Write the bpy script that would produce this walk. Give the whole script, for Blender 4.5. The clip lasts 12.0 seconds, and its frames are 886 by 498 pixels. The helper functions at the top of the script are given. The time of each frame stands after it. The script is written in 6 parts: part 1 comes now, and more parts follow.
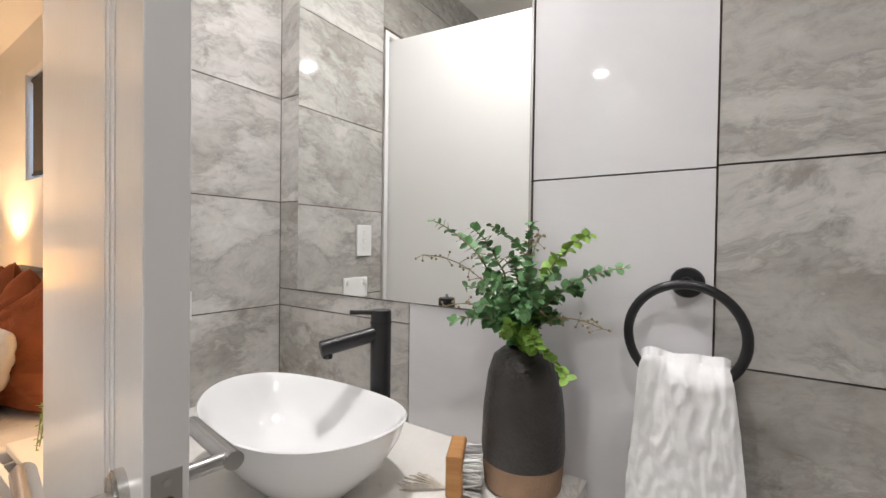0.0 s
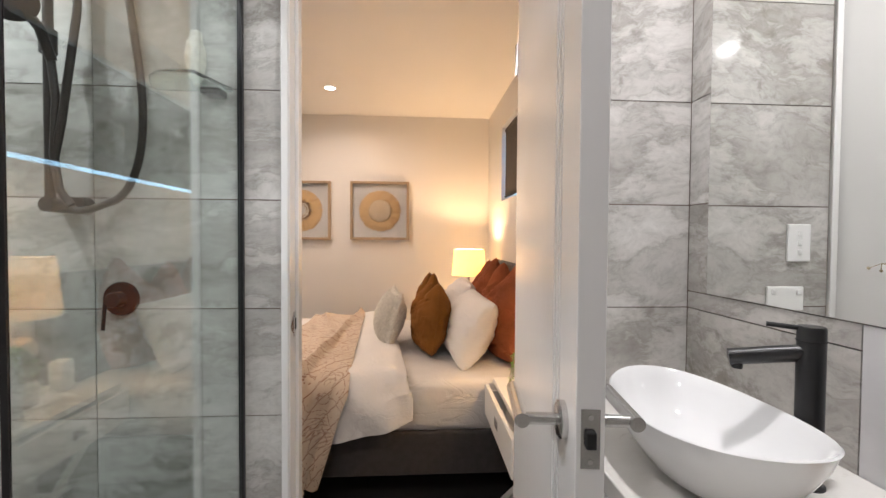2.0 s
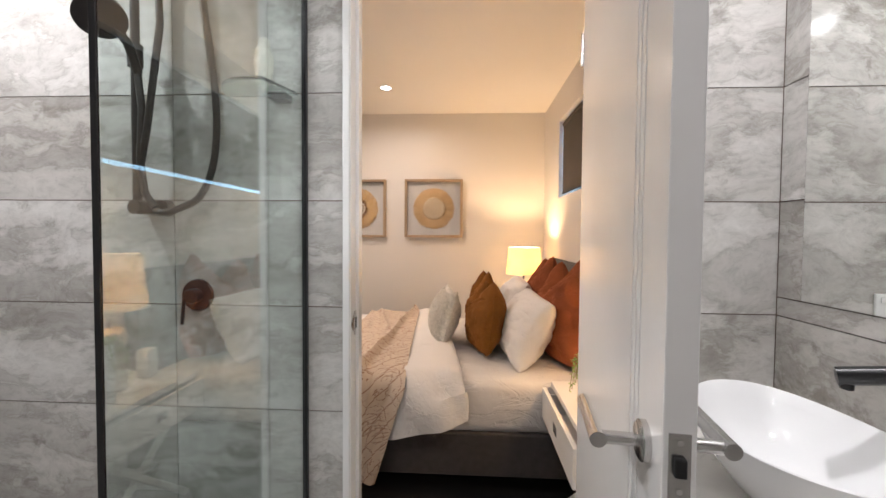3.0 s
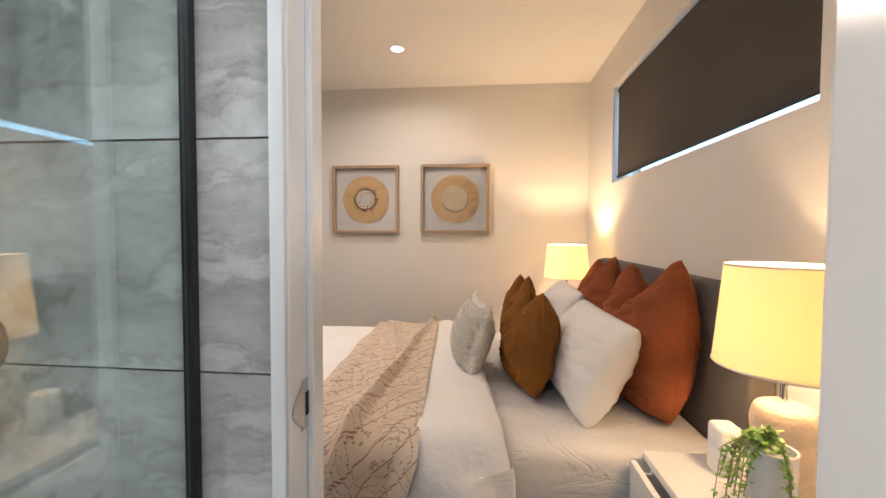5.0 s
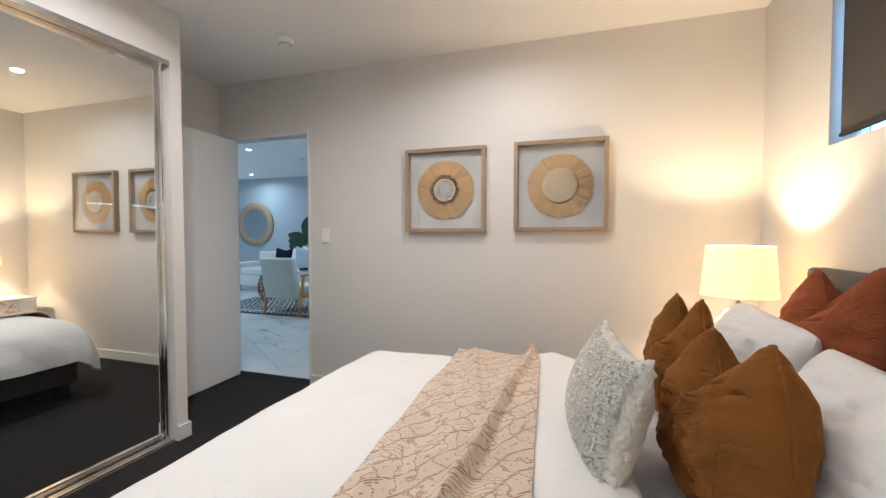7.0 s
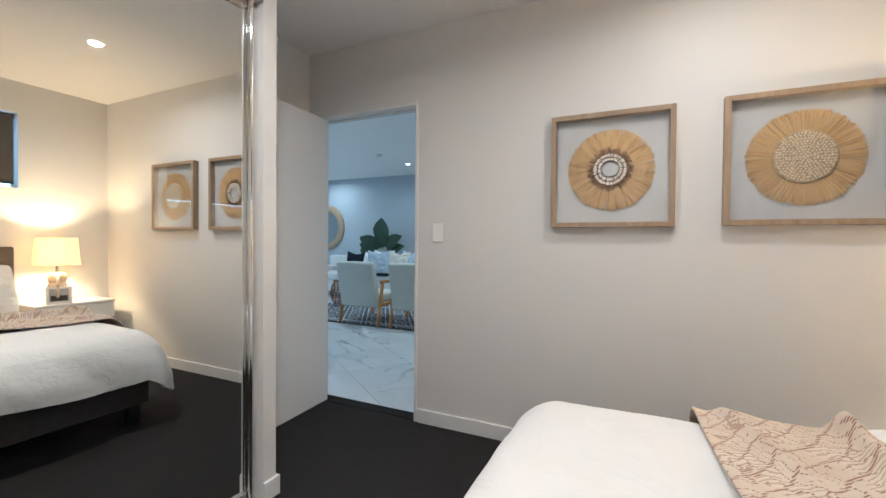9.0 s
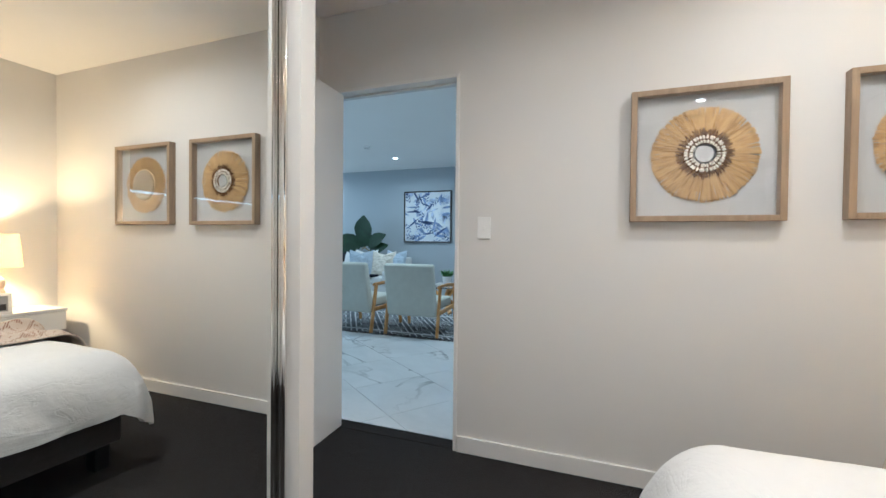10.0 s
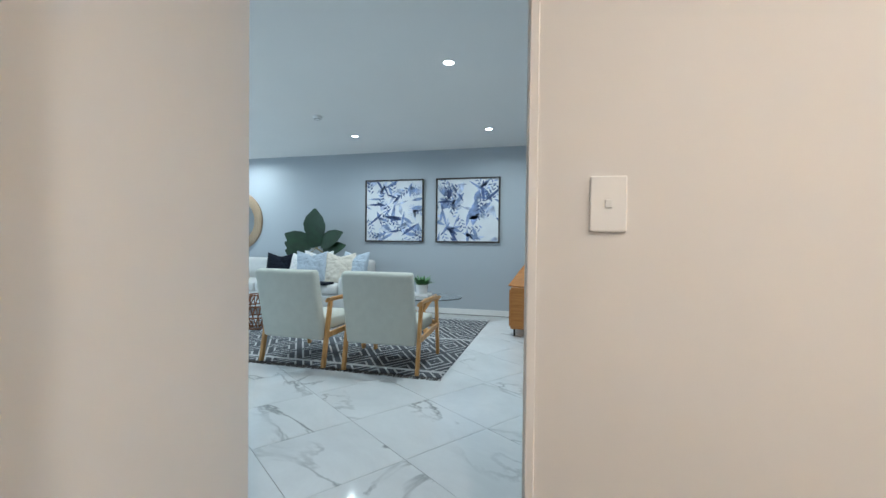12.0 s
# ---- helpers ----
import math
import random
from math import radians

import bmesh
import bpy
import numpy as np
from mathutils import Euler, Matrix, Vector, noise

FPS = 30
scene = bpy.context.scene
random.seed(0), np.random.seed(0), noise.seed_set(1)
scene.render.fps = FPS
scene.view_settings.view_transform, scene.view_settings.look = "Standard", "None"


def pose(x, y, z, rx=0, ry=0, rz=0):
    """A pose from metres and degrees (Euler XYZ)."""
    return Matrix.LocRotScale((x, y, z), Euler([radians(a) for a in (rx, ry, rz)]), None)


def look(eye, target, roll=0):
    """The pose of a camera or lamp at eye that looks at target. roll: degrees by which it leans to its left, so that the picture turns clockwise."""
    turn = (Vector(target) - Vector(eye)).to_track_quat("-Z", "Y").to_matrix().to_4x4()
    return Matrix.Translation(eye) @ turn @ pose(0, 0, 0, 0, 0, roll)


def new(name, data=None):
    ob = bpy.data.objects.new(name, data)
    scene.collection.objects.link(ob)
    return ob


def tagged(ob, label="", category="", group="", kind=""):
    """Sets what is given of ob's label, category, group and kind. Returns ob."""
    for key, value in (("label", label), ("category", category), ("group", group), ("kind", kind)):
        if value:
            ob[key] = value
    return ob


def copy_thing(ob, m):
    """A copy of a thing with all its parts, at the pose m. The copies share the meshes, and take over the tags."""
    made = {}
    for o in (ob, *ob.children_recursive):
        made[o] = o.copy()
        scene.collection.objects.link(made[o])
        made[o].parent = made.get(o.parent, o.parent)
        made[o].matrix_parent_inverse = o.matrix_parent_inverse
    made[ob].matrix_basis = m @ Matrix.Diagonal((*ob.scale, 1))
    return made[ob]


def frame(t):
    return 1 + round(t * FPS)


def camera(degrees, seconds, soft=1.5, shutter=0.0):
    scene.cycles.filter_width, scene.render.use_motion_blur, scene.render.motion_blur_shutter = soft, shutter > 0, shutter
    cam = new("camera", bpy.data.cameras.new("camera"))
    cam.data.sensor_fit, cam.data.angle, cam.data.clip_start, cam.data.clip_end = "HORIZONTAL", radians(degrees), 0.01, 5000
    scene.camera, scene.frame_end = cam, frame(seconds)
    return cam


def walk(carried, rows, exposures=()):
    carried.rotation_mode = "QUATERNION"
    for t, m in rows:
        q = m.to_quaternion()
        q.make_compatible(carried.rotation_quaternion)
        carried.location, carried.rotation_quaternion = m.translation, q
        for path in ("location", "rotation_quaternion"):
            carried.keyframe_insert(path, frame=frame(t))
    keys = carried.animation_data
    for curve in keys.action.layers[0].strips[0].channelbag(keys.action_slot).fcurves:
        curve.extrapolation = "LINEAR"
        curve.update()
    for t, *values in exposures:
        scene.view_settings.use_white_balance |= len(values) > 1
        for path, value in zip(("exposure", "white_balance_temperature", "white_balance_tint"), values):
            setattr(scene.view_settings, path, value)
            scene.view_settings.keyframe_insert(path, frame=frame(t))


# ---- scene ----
cam = camera(93.35, 12.0)
PATH = [
    (0, (-0.71, -0.133, 1.262), (-1.827, 1.526, 1.232), 0.8),
    (0.5, (-0.668, -0.15, 1.256), (-2.235, 1.092, 1.222), 0.8),
    (1, (-0.639, -0.158, 1.256), (-2.478, 0.627, 1.211), 0.5),
    (1.5, (-0.62, -0.172, 1.257), (-2.58, 0.223, 1.208), 0.5),
    (2, (-0.607, -0.184, 1.271), (-2.602, -0.057, 1.222), 0.4),
    (2.5, (-0.602, -0.186, 1.281), (-2.601, -0.223, 1.226), 0.4),
    (4.5, (-1.06, -0.293, 1.271), (-3.05, -0.474, 1.195), 0.4),
    (5, (-1.3, -0.291, 1.256), (-3.288, -0.494, 1.18), 0.3),
    (5.5, (-1.56, -0.292, 1.253), (-3.543, -0.548, 1.176), 0.3),
    (6, (-1.755, -0.36, 1.252), (-3.723, -0.707, 1.168), 0.1),
    (6.5, (-1.915, -0.382, 1.237), (-3.854, -0.869, 1.164), 0.1),
    (7, (-2.078, -0.425, 1.229), (-3.975, -1.051, 1.162), 0.0),
    (9, (-2.595, -1.19, 1.167), (-4.4, -2.055, 1.133), 0.5),
    (9.5, (-2.666, -1.5, 1.149), (-4.494, -2.308, 1.113), 0.7),
    (10, (-2.79, -1.772, 1.148), (-4.66, -2.479, 1.115), 0.6),
    (10.5, (-3.025, -2.025, 1.141), (-4.932, -2.625, 1.11), 0.6),
    (11, (-3.315, -2.23, 1.136), (-5.249, -2.737, 1.099), 0.4),
    (11.5, (-3.655, -2.372, 1.131), (-5.599, -2.842, 1.096), 0.7),
    (12, (-4.02, -2.464, 1.142), (-5.953, -2.977, 1.109), 0.6),
]
walk(cam, [(t, look(eye, target, roll)) for t, eye, target, roll in PATH],
     exposures=[(0.0, -0.14, 6100, 10), (2.7, -0.14, 5950, 11), (4.5, -0.22, 5800, 8), (6.3, -0.06, 4950, 2), (9.0, 0.0, 4780, -1), (10.5, 0.26, 4720, -3), (11.5, 0.36, 5000, -1), (12.0, 0.42, 5300, 1)])

# ---- world and lights ----
world = bpy.data.worlds.new("world")
scene.world = world
world.use_nodes = True
wn = world.node_tree
sky = wn.nodes.new("ShaderNodeTexSky")
sky.sky_type = "NISHITA"
sky.sun_disc = False
sky.sun_elevation = radians(25)
wn.links.new(sky.outputs[0], wn.nodes["Background"].inputs[0])
wn.nodes["Background"].inputs[1].default_value = 0.1


def lamp_area(name, m, size, power, colour, spread=180, size_y=None):
    d = bpy.data.lights.new(name, "AREA")
    d.shape = "RECTANGLE" if size_y else "DISK"
    d.size = size
    if size_y:
        d.size_y = size_y
    d.energy, d.color, d.spread = power, colour, radians(spread)
    ob = new(name, d)
    ob.matrix_world = m
    return ob


BED_LIGHT, BATH_LIGHT, LIVING_LIGHT, BULB = (1.0, 0.755, 0.57), (1.0, 0.93, 0.87), (1.0, 0.985, 0.89), (1.0, 0.60, 0.28)
DOWNLIGHTS = [  # x, y, ceiling, power, colour
    # second and third of this row are unseen, added to brighten the bedroom
    (-4.18, -0.91, 2.525, 12, BED_LIGHT), (-2.45, -0.91, 2.525, 5, BED_LIGHT), (-3.3, -2.0, 2.525, 20, BED_LIGHT),
    (-0.55, -0.45, 2.45, 8, BATH_LIGHT), (-1.44, -1.60, 2.45, 17, BATH_LIGHT), (-1.22, 0.34, 2.45, 12.5, BATH_LIGHT),
    (-7.37, -3.32, 2.62, 12, LIVING_LIGHT), (-9.44, -3.30, 2.62, 11, LIVING_LIGHT), (-9.40, -5.19, 2.62, 11, LIVING_LIGHT),
    (-7.60, -5.58, 2.62, 11, LIVING_LIGHT), (-9.90, -7.65, 2.62, 11, LIVING_LIGHT)]
for lx, ly, lz, lp, lc in DOWNLIGHTS:
    lamp_area("downlight_lamp", pose(lx, ly, lz - 0.012), 0.07, lp, lc, 166)
# daylight stand-in at an unseen, made-up opening in the living room's south wall
lamp_area("daylight", pose(-6.5, -9.95, 1.2, 90, 0, 0), 2.2, 28, (0.95, 1.0, 0.96), 180, 2.0)


def bulb(x, y, z, power):
    d = bpy.data.lights.new("lamp_bulb", "POINT")
    d.energy, d.color, d.shadow_soft_size = power, BULB, 0.03
    new("lamp_bulb", d).matrix_world = pose(x, y, z)


bulb(-4.44, 0.302, 1.068, 41)
bulb(-2.33, 0.402, 1.06, 11)


# ---- materials ----
def nodes_of(name):
    m = bpy.data.materials.new(name)
    m.use_nodes = True
    return m, m.node_tree, m.node_tree.nodes["Principled BSDF"]


def node(t, kind, **inputs):
    n = t.nodes.new(kind)
    for k, v in inputs.items():
        n.inputs[k.replace("_", " ")].default_value = v
    return n


def ramp(t, fac, stops):
    r = t.nodes.new("ShaderNodeValToRGB")
    e = r.color_ramp.elements
    while len(e) < len(stops):
        e.new(0.5)
    for el, (p, c) in zip(e, stops):
        el.position, el.color = p, (*c, 1)
    t.links.new(fac, r.inputs[0])
    return r.outputs[0]


def coords(t, scale=(1, 1, 1), rot=(0, 0, 0), jitter=False):
    tc = t.nodes.new("ShaderNodeTexCoord")
    mp = node(t, "ShaderNodeMapping", Scale=scale, Rotation=[radians(a) for a in rot])
    if jitter:
        oi = t.nodes.new("ShaderNodeObjectInfo")
        ml = t.nodes.new("ShaderNodeVectorMath")
        ml.operation = "MULTIPLY_ADD"
        t.links.new(oi.outputs["Random"], ml.inputs[0])
        ml.inputs[1].default_value = (37, 53, 71)
        t.links.new(tc.outputs["Object"], ml.inputs[2])
        t.links.new(ml.outputs[0], mp.inputs[0])
    else:
        t.links.new(tc.outputs["Object"], mp.inputs[0])
    return mp.outputs[0]


def bump(t, p, height, strength, distance=0.01):
    b = node(t, "ShaderNodeBump", Strength=strength, Distance=distance)
    t.links.new(height, b.inputs["Height"])
    t.links.new(b.outputs[0], p.inputs["Normal"])


def plain(name, colour, rough=0.5, metal=0.0, vary=0.06, scale=6.0, grain=180.0, relief=0.08, sheen=0.0, coat=0.0, spec=0.5, crease=0.0):
    """Colour with cloudy variation, fine grain in the relief, and creases where it is cloth."""
    m, t, p = nodes_of(name)
    n = node(t, "ShaderNodeTexNoise", Scale=scale, Detail=4)
    t.links.new(coords(t), n.inputs["Vector"])
    lo = [c * (1 - vary) for c in colour]
    hi = [min(1, c * (1 + vary)) for c in colour]
    t.links.new(ramp(t, n.outputs[0], [(0.3, lo), (0.7, hi)]), p.inputs["Base Color"])
    p.inputs["Roughness"].default_value, p.inputs["Metallic"].default_value = rough, metal
    p.inputs["Sheen Weight"].default_value, p.inputs["Coat Weight"].default_value = sheen, coat
    p.inputs["Specular IOR Level"].default_value = spec
    if relief:
        g = node(t, "ShaderNodeTexNoise", Scale=grain, Detail=3)
        t.links.new(coords(t), g.inputs["Vector"])
        bump(t, p, g.outputs[0], relief)
    if crease:
        c = node(t, "ShaderNodeTexNoise", Scale=4.5, Detail=4, Roughness=0.5, Distortion=1.4)
        t.links.new(coords(t, (1.0, 1.0, 2.2), (0, 25, 15)), c.inputs["Vector"])
        fold = ramp(t, c.outputs[0], [(0.44, (0.6, 0.6, 0.6)), (0.50, (0, 0, 0)), (0.53, (0.75, 0.75, 0.75)), (0.66, (0.45, 0.45, 0.45))])
        b2 = node(t, "ShaderNodeBump", Strength=crease, Distance=0.02)
        t.links.new(fold, b2.inputs["Height"])
        first = p.inputs["Normal"].links
        if first:
            t.links.new(first[0].from_socket, b2.inputs["Normal"])
        t.links.new(b2.outputs[0], p.inputs["Normal"])
    return m


def marble(name, stops, stretch, scale, rough, vein=None, relief=0.02):
    m, t, p = nodes_of(name)
    v = coords(t, stretch, jitter=True)
    n = node(t, "ShaderNodeTexNoise", Scale=scale, Detail=9, Roughness=0.72, Distortion=0.5)
    t.links.new(v, n.inputs["Vector"])
    col = ramp(t, n.outputs[0], stops)
    if vein:
        n2 = node(t, "ShaderNodeTexNoise", Scale=vein[0], Detail=6, Roughness=0.55, Distortion=0.9)
        t.links.new(v, n2.inputs["Vector"])
        w = ramp(t, n2.outputs[0], [(0.485, (0, 0, 0)), (0.5, (1, 1, 1)), (0.515, (0, 0, 0))])
        n3 = node(t, "ShaderNodeTexNoise", Scale=vein[0] * 1.3, Detail=2)
        t.links.new(v, n3.inputs["Vector"])
        patch = ramp(t, n3.outputs[0], [(0.45, (0, 0, 0)), (0.62, (1, 1, 1))])
        mu = t.nodes.new("ShaderNodeMath")
        mu.operation = "MULTIPLY"
        t.links.new(w, mu.inputs[0])
        t.links.new(patch, mu.inputs[1])
        mx = t.nodes.new("ShaderNodeMix")
        mx.data_type = "RGBA"
        t.links.new(mu.outputs[0], mx.inputs["Factor"])
        t.links.new(col, mx.inputs["A"])
        mx.inputs["B"].default_value = (*vein[1], 1)
        col = mx.outputs["Result"]
    t.links.new(col, p.inputs["Base Color"])
    p.inputs["Roughness"].default_value = rough
    bump(t, p, n.outputs[0], relief)
    return m


def stone_tile():
    """Grey stone-look porcelain: soft ground, ragged pale clouds in drawn-out bands with darker rims, fine pitting."""
    m, t, p = nodes_of("grey_tile")
    L = t.links
    v = coords(t, (1.0, 1.0, 1.0), (0, 6, 0), jitter=True)

    def math_(op, a, b):
        n = t.nodes.new("ShaderNodeMath")
        n.operation = op
        for k, x in enumerate((a, b)):
            if isinstance(x, (int, float)):
                n.inputs[k].default_value = x
            else:
                L.new(x, n.inputs[k])
        return n.outputs[0]

    def mixed(fac, a, b, blend="MIX"):
        x = t.nodes.new("ShaderNodeMix")
        x.data_type, x.blend_type = "RGBA", blend
        if isinstance(fac, float):
            x.inputs["Factor"].default_value = fac
        else:
            L.new(fac, x.inputs["Factor"])
        L.new(a, x.inputs["A"])
        if isinstance(b, tuple):
            x.inputs["B"].default_value = (*b, 1)
        else:
            L.new(b, x.inputs["B"])
        return x.outputs["Result"]
    # the whole ground is pushed about by a slow turbulence
    turb = node(t, "ShaderNodeTexNoise", Scale=2.6, Detail=4, Roughness=0.6)
    L.new(v, turb.inputs["Vector"])
    push = t.nodes.new("ShaderNodeVectorMath")
    push.operation = "MULTIPLY_ADD"
    L.new(turb.outputs["Color"], push.inputs[0])
    push.inputs[1].default_value = (0.34, 0.34, 0.16)
    L.new(v, push.inputs[2])

    def field(scale, k, detail, rough):
        mp = node(t, "ShaderNodeMapping", Scale=(1, 1, k))
        L.new(push.outputs[0], mp.inputs[0])
        n = node(t, "ShaderNodeTexNoise", Scale=scale, Detail=detail, Roughness=rough)
        L.new(mp.outputs[0], n.inputs["Vector"])
        return n.outputs[0]
    ground = field(2.3, 2.4, 12, 0.62)
    col = ramp(t, ground, [(0.30, (0.31, 0.295, 0.272)), (0.44, (0.43, 0.415, 0.392)), (0.55, (0.50, 0.486, 0.465)), (0.70, (0.58, 0.567, 0.545))])
    cloud = field(2.0, 2.7, 14, 0.66)
    col = mixed(ramp(t, cloud, [(0.505, (0, 0, 0)), (0.545, (0.42, 0.42, 0.42)), (0.66, (0.8, 0.8, 0.8))]), col, (0.68, 0.668, 0.645))
    col = mixed(ramp(t, cloud, [(0.475, (0, 0, 0)), (0.500, (0.38, 0.38, 0.38)), (0.514, (0, 0, 0))]), col, (0.29, 0.27, 0.242))
    blot = field(4.2, 1.5, 12, 0.68)
    col = mixed(ramp(t, blot, [(0.36, (0.7, 0.7, 0.7)), (0.42, (0, 0, 0))]), col, (0.27, 0.252, 0.225))
    fine = field(26.0, 1.6, 8, 0.72)
    col = mixed(1.0, col, ramp(t, fine, [(0.32, (0.80, 0.795, 0.79)), (0.5, (1, 1, 1)), (0.68, (1.10, 1.10, 1.10))]), "MULTIPLY")
    oi = t.nodes.new("ShaderNodeObjectInfo")
    col = mixed(1.0, col, ramp(t, oi.outputs["Random"], [(0.0, (0.80, 0.785, 0.765)), (1.0, (1.06, 1.06, 1.06))]), "MULTIPLY")
    L.new(col, p.inputs["Base Color"])
    p.inputs["Roughness"].default_value = 0.07
    bump(t, p, math_("ADD", ground, math_("MULTIPLY", cloud, 0.8)), 0.035)
    return m


def wood(name, dark, light, axis="x", rough=0.45, scale=3.0):
    m, t, p = nodes_of(name)
    st = {"x": (1, 14, 14), "y": (14, 1, 14), "z": (14, 14, 1)}[axis]
    n = node(t, "ShaderNodeTexNoise", Scale=scale, Detail=8, Roughness=0.65, Distortion=0.6)
    t.links.new(coords(t, st), n.inputs["Vector"])
    t.links.new(ramp(t, n.outputs[0], [(0.3, dark), (0.68, light)]), p.inputs["Base Color"])
    p.inputs["Roughness"].default_value = rough
    bump(t, p, n.outputs[0], 0.15)
    return m


def glow(name, colour, strength):
    m, t, p = nodes_of(name)
    p.inputs["Base Color"].default_value = (*colour, 1)
    p.inputs["Emission Color"].default_value, p.inputs["Emission Strength"].default_value = (*colour, 1), strength
    return m


def glass(name, colour, rough=0.0, ior=1.5):
    m, t, p = nodes_of(name)
    p.inputs["Base Color"].default_value = (*colour, 1)
    p.inputs["Transmission Weight"].default_value, p.inputs["Roughness"].default_value, p.inputs["IOR"].default_value = 1, rough, ior
    return m


def velvet(name, colour):
    """Cloth whose pile catches the light at its edges, with soft creases."""
    m = plain(name, colour, 0.85, 0, 0.20, 7, 260, 0.12, sheen=0.45, spec=0.15, crease=0.28)
    m.node_tree.nodes["Principled BSDF"].inputs["Sheen Tint"].default_value = (*[min(1, c * 2.2) for c in colour], 1)
    return m


M_WALL = plain("wall_paint", (0.745, 0.73, 0.712), 0.55, 0, 0.012, 1.2, 420, 0.05)
M_CEIL = plain("ceiling_paint", (0.89, 0.88, 0.865), 0.75, 0, 0.01, 1.5, 420, 0.04)
M_LIVWALL = plain("living_wall_paint", (0.42, 0.455, 0.495), 0.6, 0, 0.015, 1.2, 420, 0.05)
M_TRIM = plain("trim_gloss", (0.82, 0.81, 0.80), 0.22, 0, 0.01, 3, 60, 0.02)
M_DOOR = plain("door_gloss", (0.81, 0.80, 0.79), 0.20, 0, 0.01, 3, 25, 0.02)
M_CARPET = plain("carpet", (0.0165, 0.0140, 0.0138), 0.97, 0, 0.35, 40, 700, 0.9, sheen=0.08, spec=0.1)
M_GREYTILE = stone_tile()
M_WHITETILE = marble("white_tile", [(0.3, (0.64, 0.63, 0.64)), (0.7, (0.70, 0.69, 0.70))], (1, 1, 2), 2, 0.03, None, 0.004)
M_FLOORTILE = marble("floor_marble", [(0.3, (0.72, 0.73, 0.74)), (0.7, (0.85, 0.86, 0.87))], (1.0, 1.7, 1), 1.2, 0.06, (0.55, (0.30, 0.31, 0.32)), 0.004)
M_STONE = marble("counter_stone", [(0.3, (0.74, 0.71, 0.66)), (0.7, (0.85, 0.83, 0.79))], (1, 1, 1), 5, 0.14, (4, (0.62, 0.59, 0.54)), 0.01)
M_GROUT = plain("grout", (0.13, 0.085, 0.065), 0.9)
M_CERAMIC = plain("ceramic", (0.80, 0.80, 0.80), 0.06, 0, 0.01, 3, 30, 0.0, coat=0.4)
M_BLACK = plain("black_metal", (0.012, 0.012, 0.013), 0.32, 0, 0.2, 30, 300, 0.05)
M_BRONZE = plain("shower_black", (0.018, 0.014, 0.013), 0.4, 0, 0.2, 30, 300, 0.05)
M_CHROME = plain("satin_chrome", (0.58, 0.57, 0.56), 0.22, 1, 0.05, 40, 300, 0.03)
M_BRIGHT = plain("bright_chrome", (0.80, 0.79, 0.77), 0.07, 1, 0.02, 40, 300, 0.0)
M_MIRROR = plain("mirror_silver", (0.88, 0.89, 0.87), 0.0, 1, 0.0, 1, 1, 0.0)
M_GLASS = glass("shower_glass", (0.81, 0.918, 0.90), ior=1.8)
M_PANE = glass("clear_pane", (0.97, 0.98, 0.98))
# near-black, also stands in for shade in the strike hole and wardrobe
M_DARK = plain("dark_gap", (0.01, 0.01, 0.01), 0.8)
M_HEAD = plain("headboard_fabric", (0.125, 0.108, 0.098), 0.9, 0, 0.12, 30, 500, 0.5, sheen=0.2, spec=0.1)
M_BASE = plain("bed_base_fabric", (0.075, 0.068, 0.066), 0.9, 0, 0.12, 30, 500, 0.5, sheen=0.2, spec=0.1)
M_LINEN = plain("white_linen", (0.79, 0.78, 0.772), 0.9, 0, 0.02, 5, 30, 0.30, sheen=0.1, spec=0.15, crease=0.16)
M_SHEET = plain("sheet", (0.66, 0.645, 0.635), 0.9, 0, 0.04, 7, 22, 0.35, sheen=0.1, spec=0.15, crease=0.30)
M_RUST = velvet("rust_cloth", (0.235, 0.070, 0.027))
M_TAN = velvet("tan_velvet", (0.185, 0.075, 0.014))
M_BOUCLE = plain("boucle", (0.70, 0.685, 0.63), 0.95, 0, 0.12, 60, 90, 0.7, sheen=0.3, spec=0.1)
M_OAK = wood("oak_frame", (0.28, 0.20, 0.13), (0.41, 0.305, 0.20), "z")
M_LIGHTOAK = wood("chair_oak", (0.45, 0.22, 0.06), (0.66, 0.38, 0.14), "z", 0.4)
M_MAT = plain("mount_board", (0.43, 0.425, 0.42), 0.9)
def strands(name, dark, light):
    """Dry fibre, each strand of a tone of its own."""
    m, t, p = nodes_of(name)
    g = t.nodes.new("ShaderNodeNewGeometry")
    t.links.new(ramp(t, g.outputs["Random Per Island"], [(0.0, dark), (0.35, [(a + 2 * b) / 3 for a, b in zip(dark, light)]), (1.0, light)]), p.inputs["Base Color"])
    p.inputs["Roughness"].default_value = 0.8
    p.inputs["Specular IOR Level"].default_value = 0.2
    n = node(t, "ShaderNodeTexNoise", Scale=220, Detail=3)
    t.links.new(coords(t), n.inputs["Vector"])
    bump(t, p, n.outputs[0], 0.4)
    return m


M_RAFFIA = strands("raffia", (0.29, 0.17, 0.066), (0.57, 0.385, 0.18))
M_DARKFIBRE = strands("dark_fibre", (0.05, 0.025, 0.012), (0.16, 0.08, 0.035))
M_COIL = plain("coiled_fibre", (0.68, 0.58, 0.43), 0.75, 0, 0.2, 120, 150, 0.3)
M_RAFFIA_DISC = plain("woven_raffia", (0.44, 0.33, 0.19), 0.85, 0, 0.3, 60, 130, 0.5)
M_SHELL = plain("shell_beads", (0.62, 0.57, 0.49), 0.6, 0, 0.15, 90, 100, 0.2)
M_BLIND = plain("blind_cloth", (0.082, 0.074, 0.068), 0.85, 0, 0.06, 3, 500, 0.2, spec=0.2)
M_WHITEWOOD = plain("white_lacquer", (0.80, 0.79, 0.77), 0.3, 0, 0.02, 4, 90, 0.05)
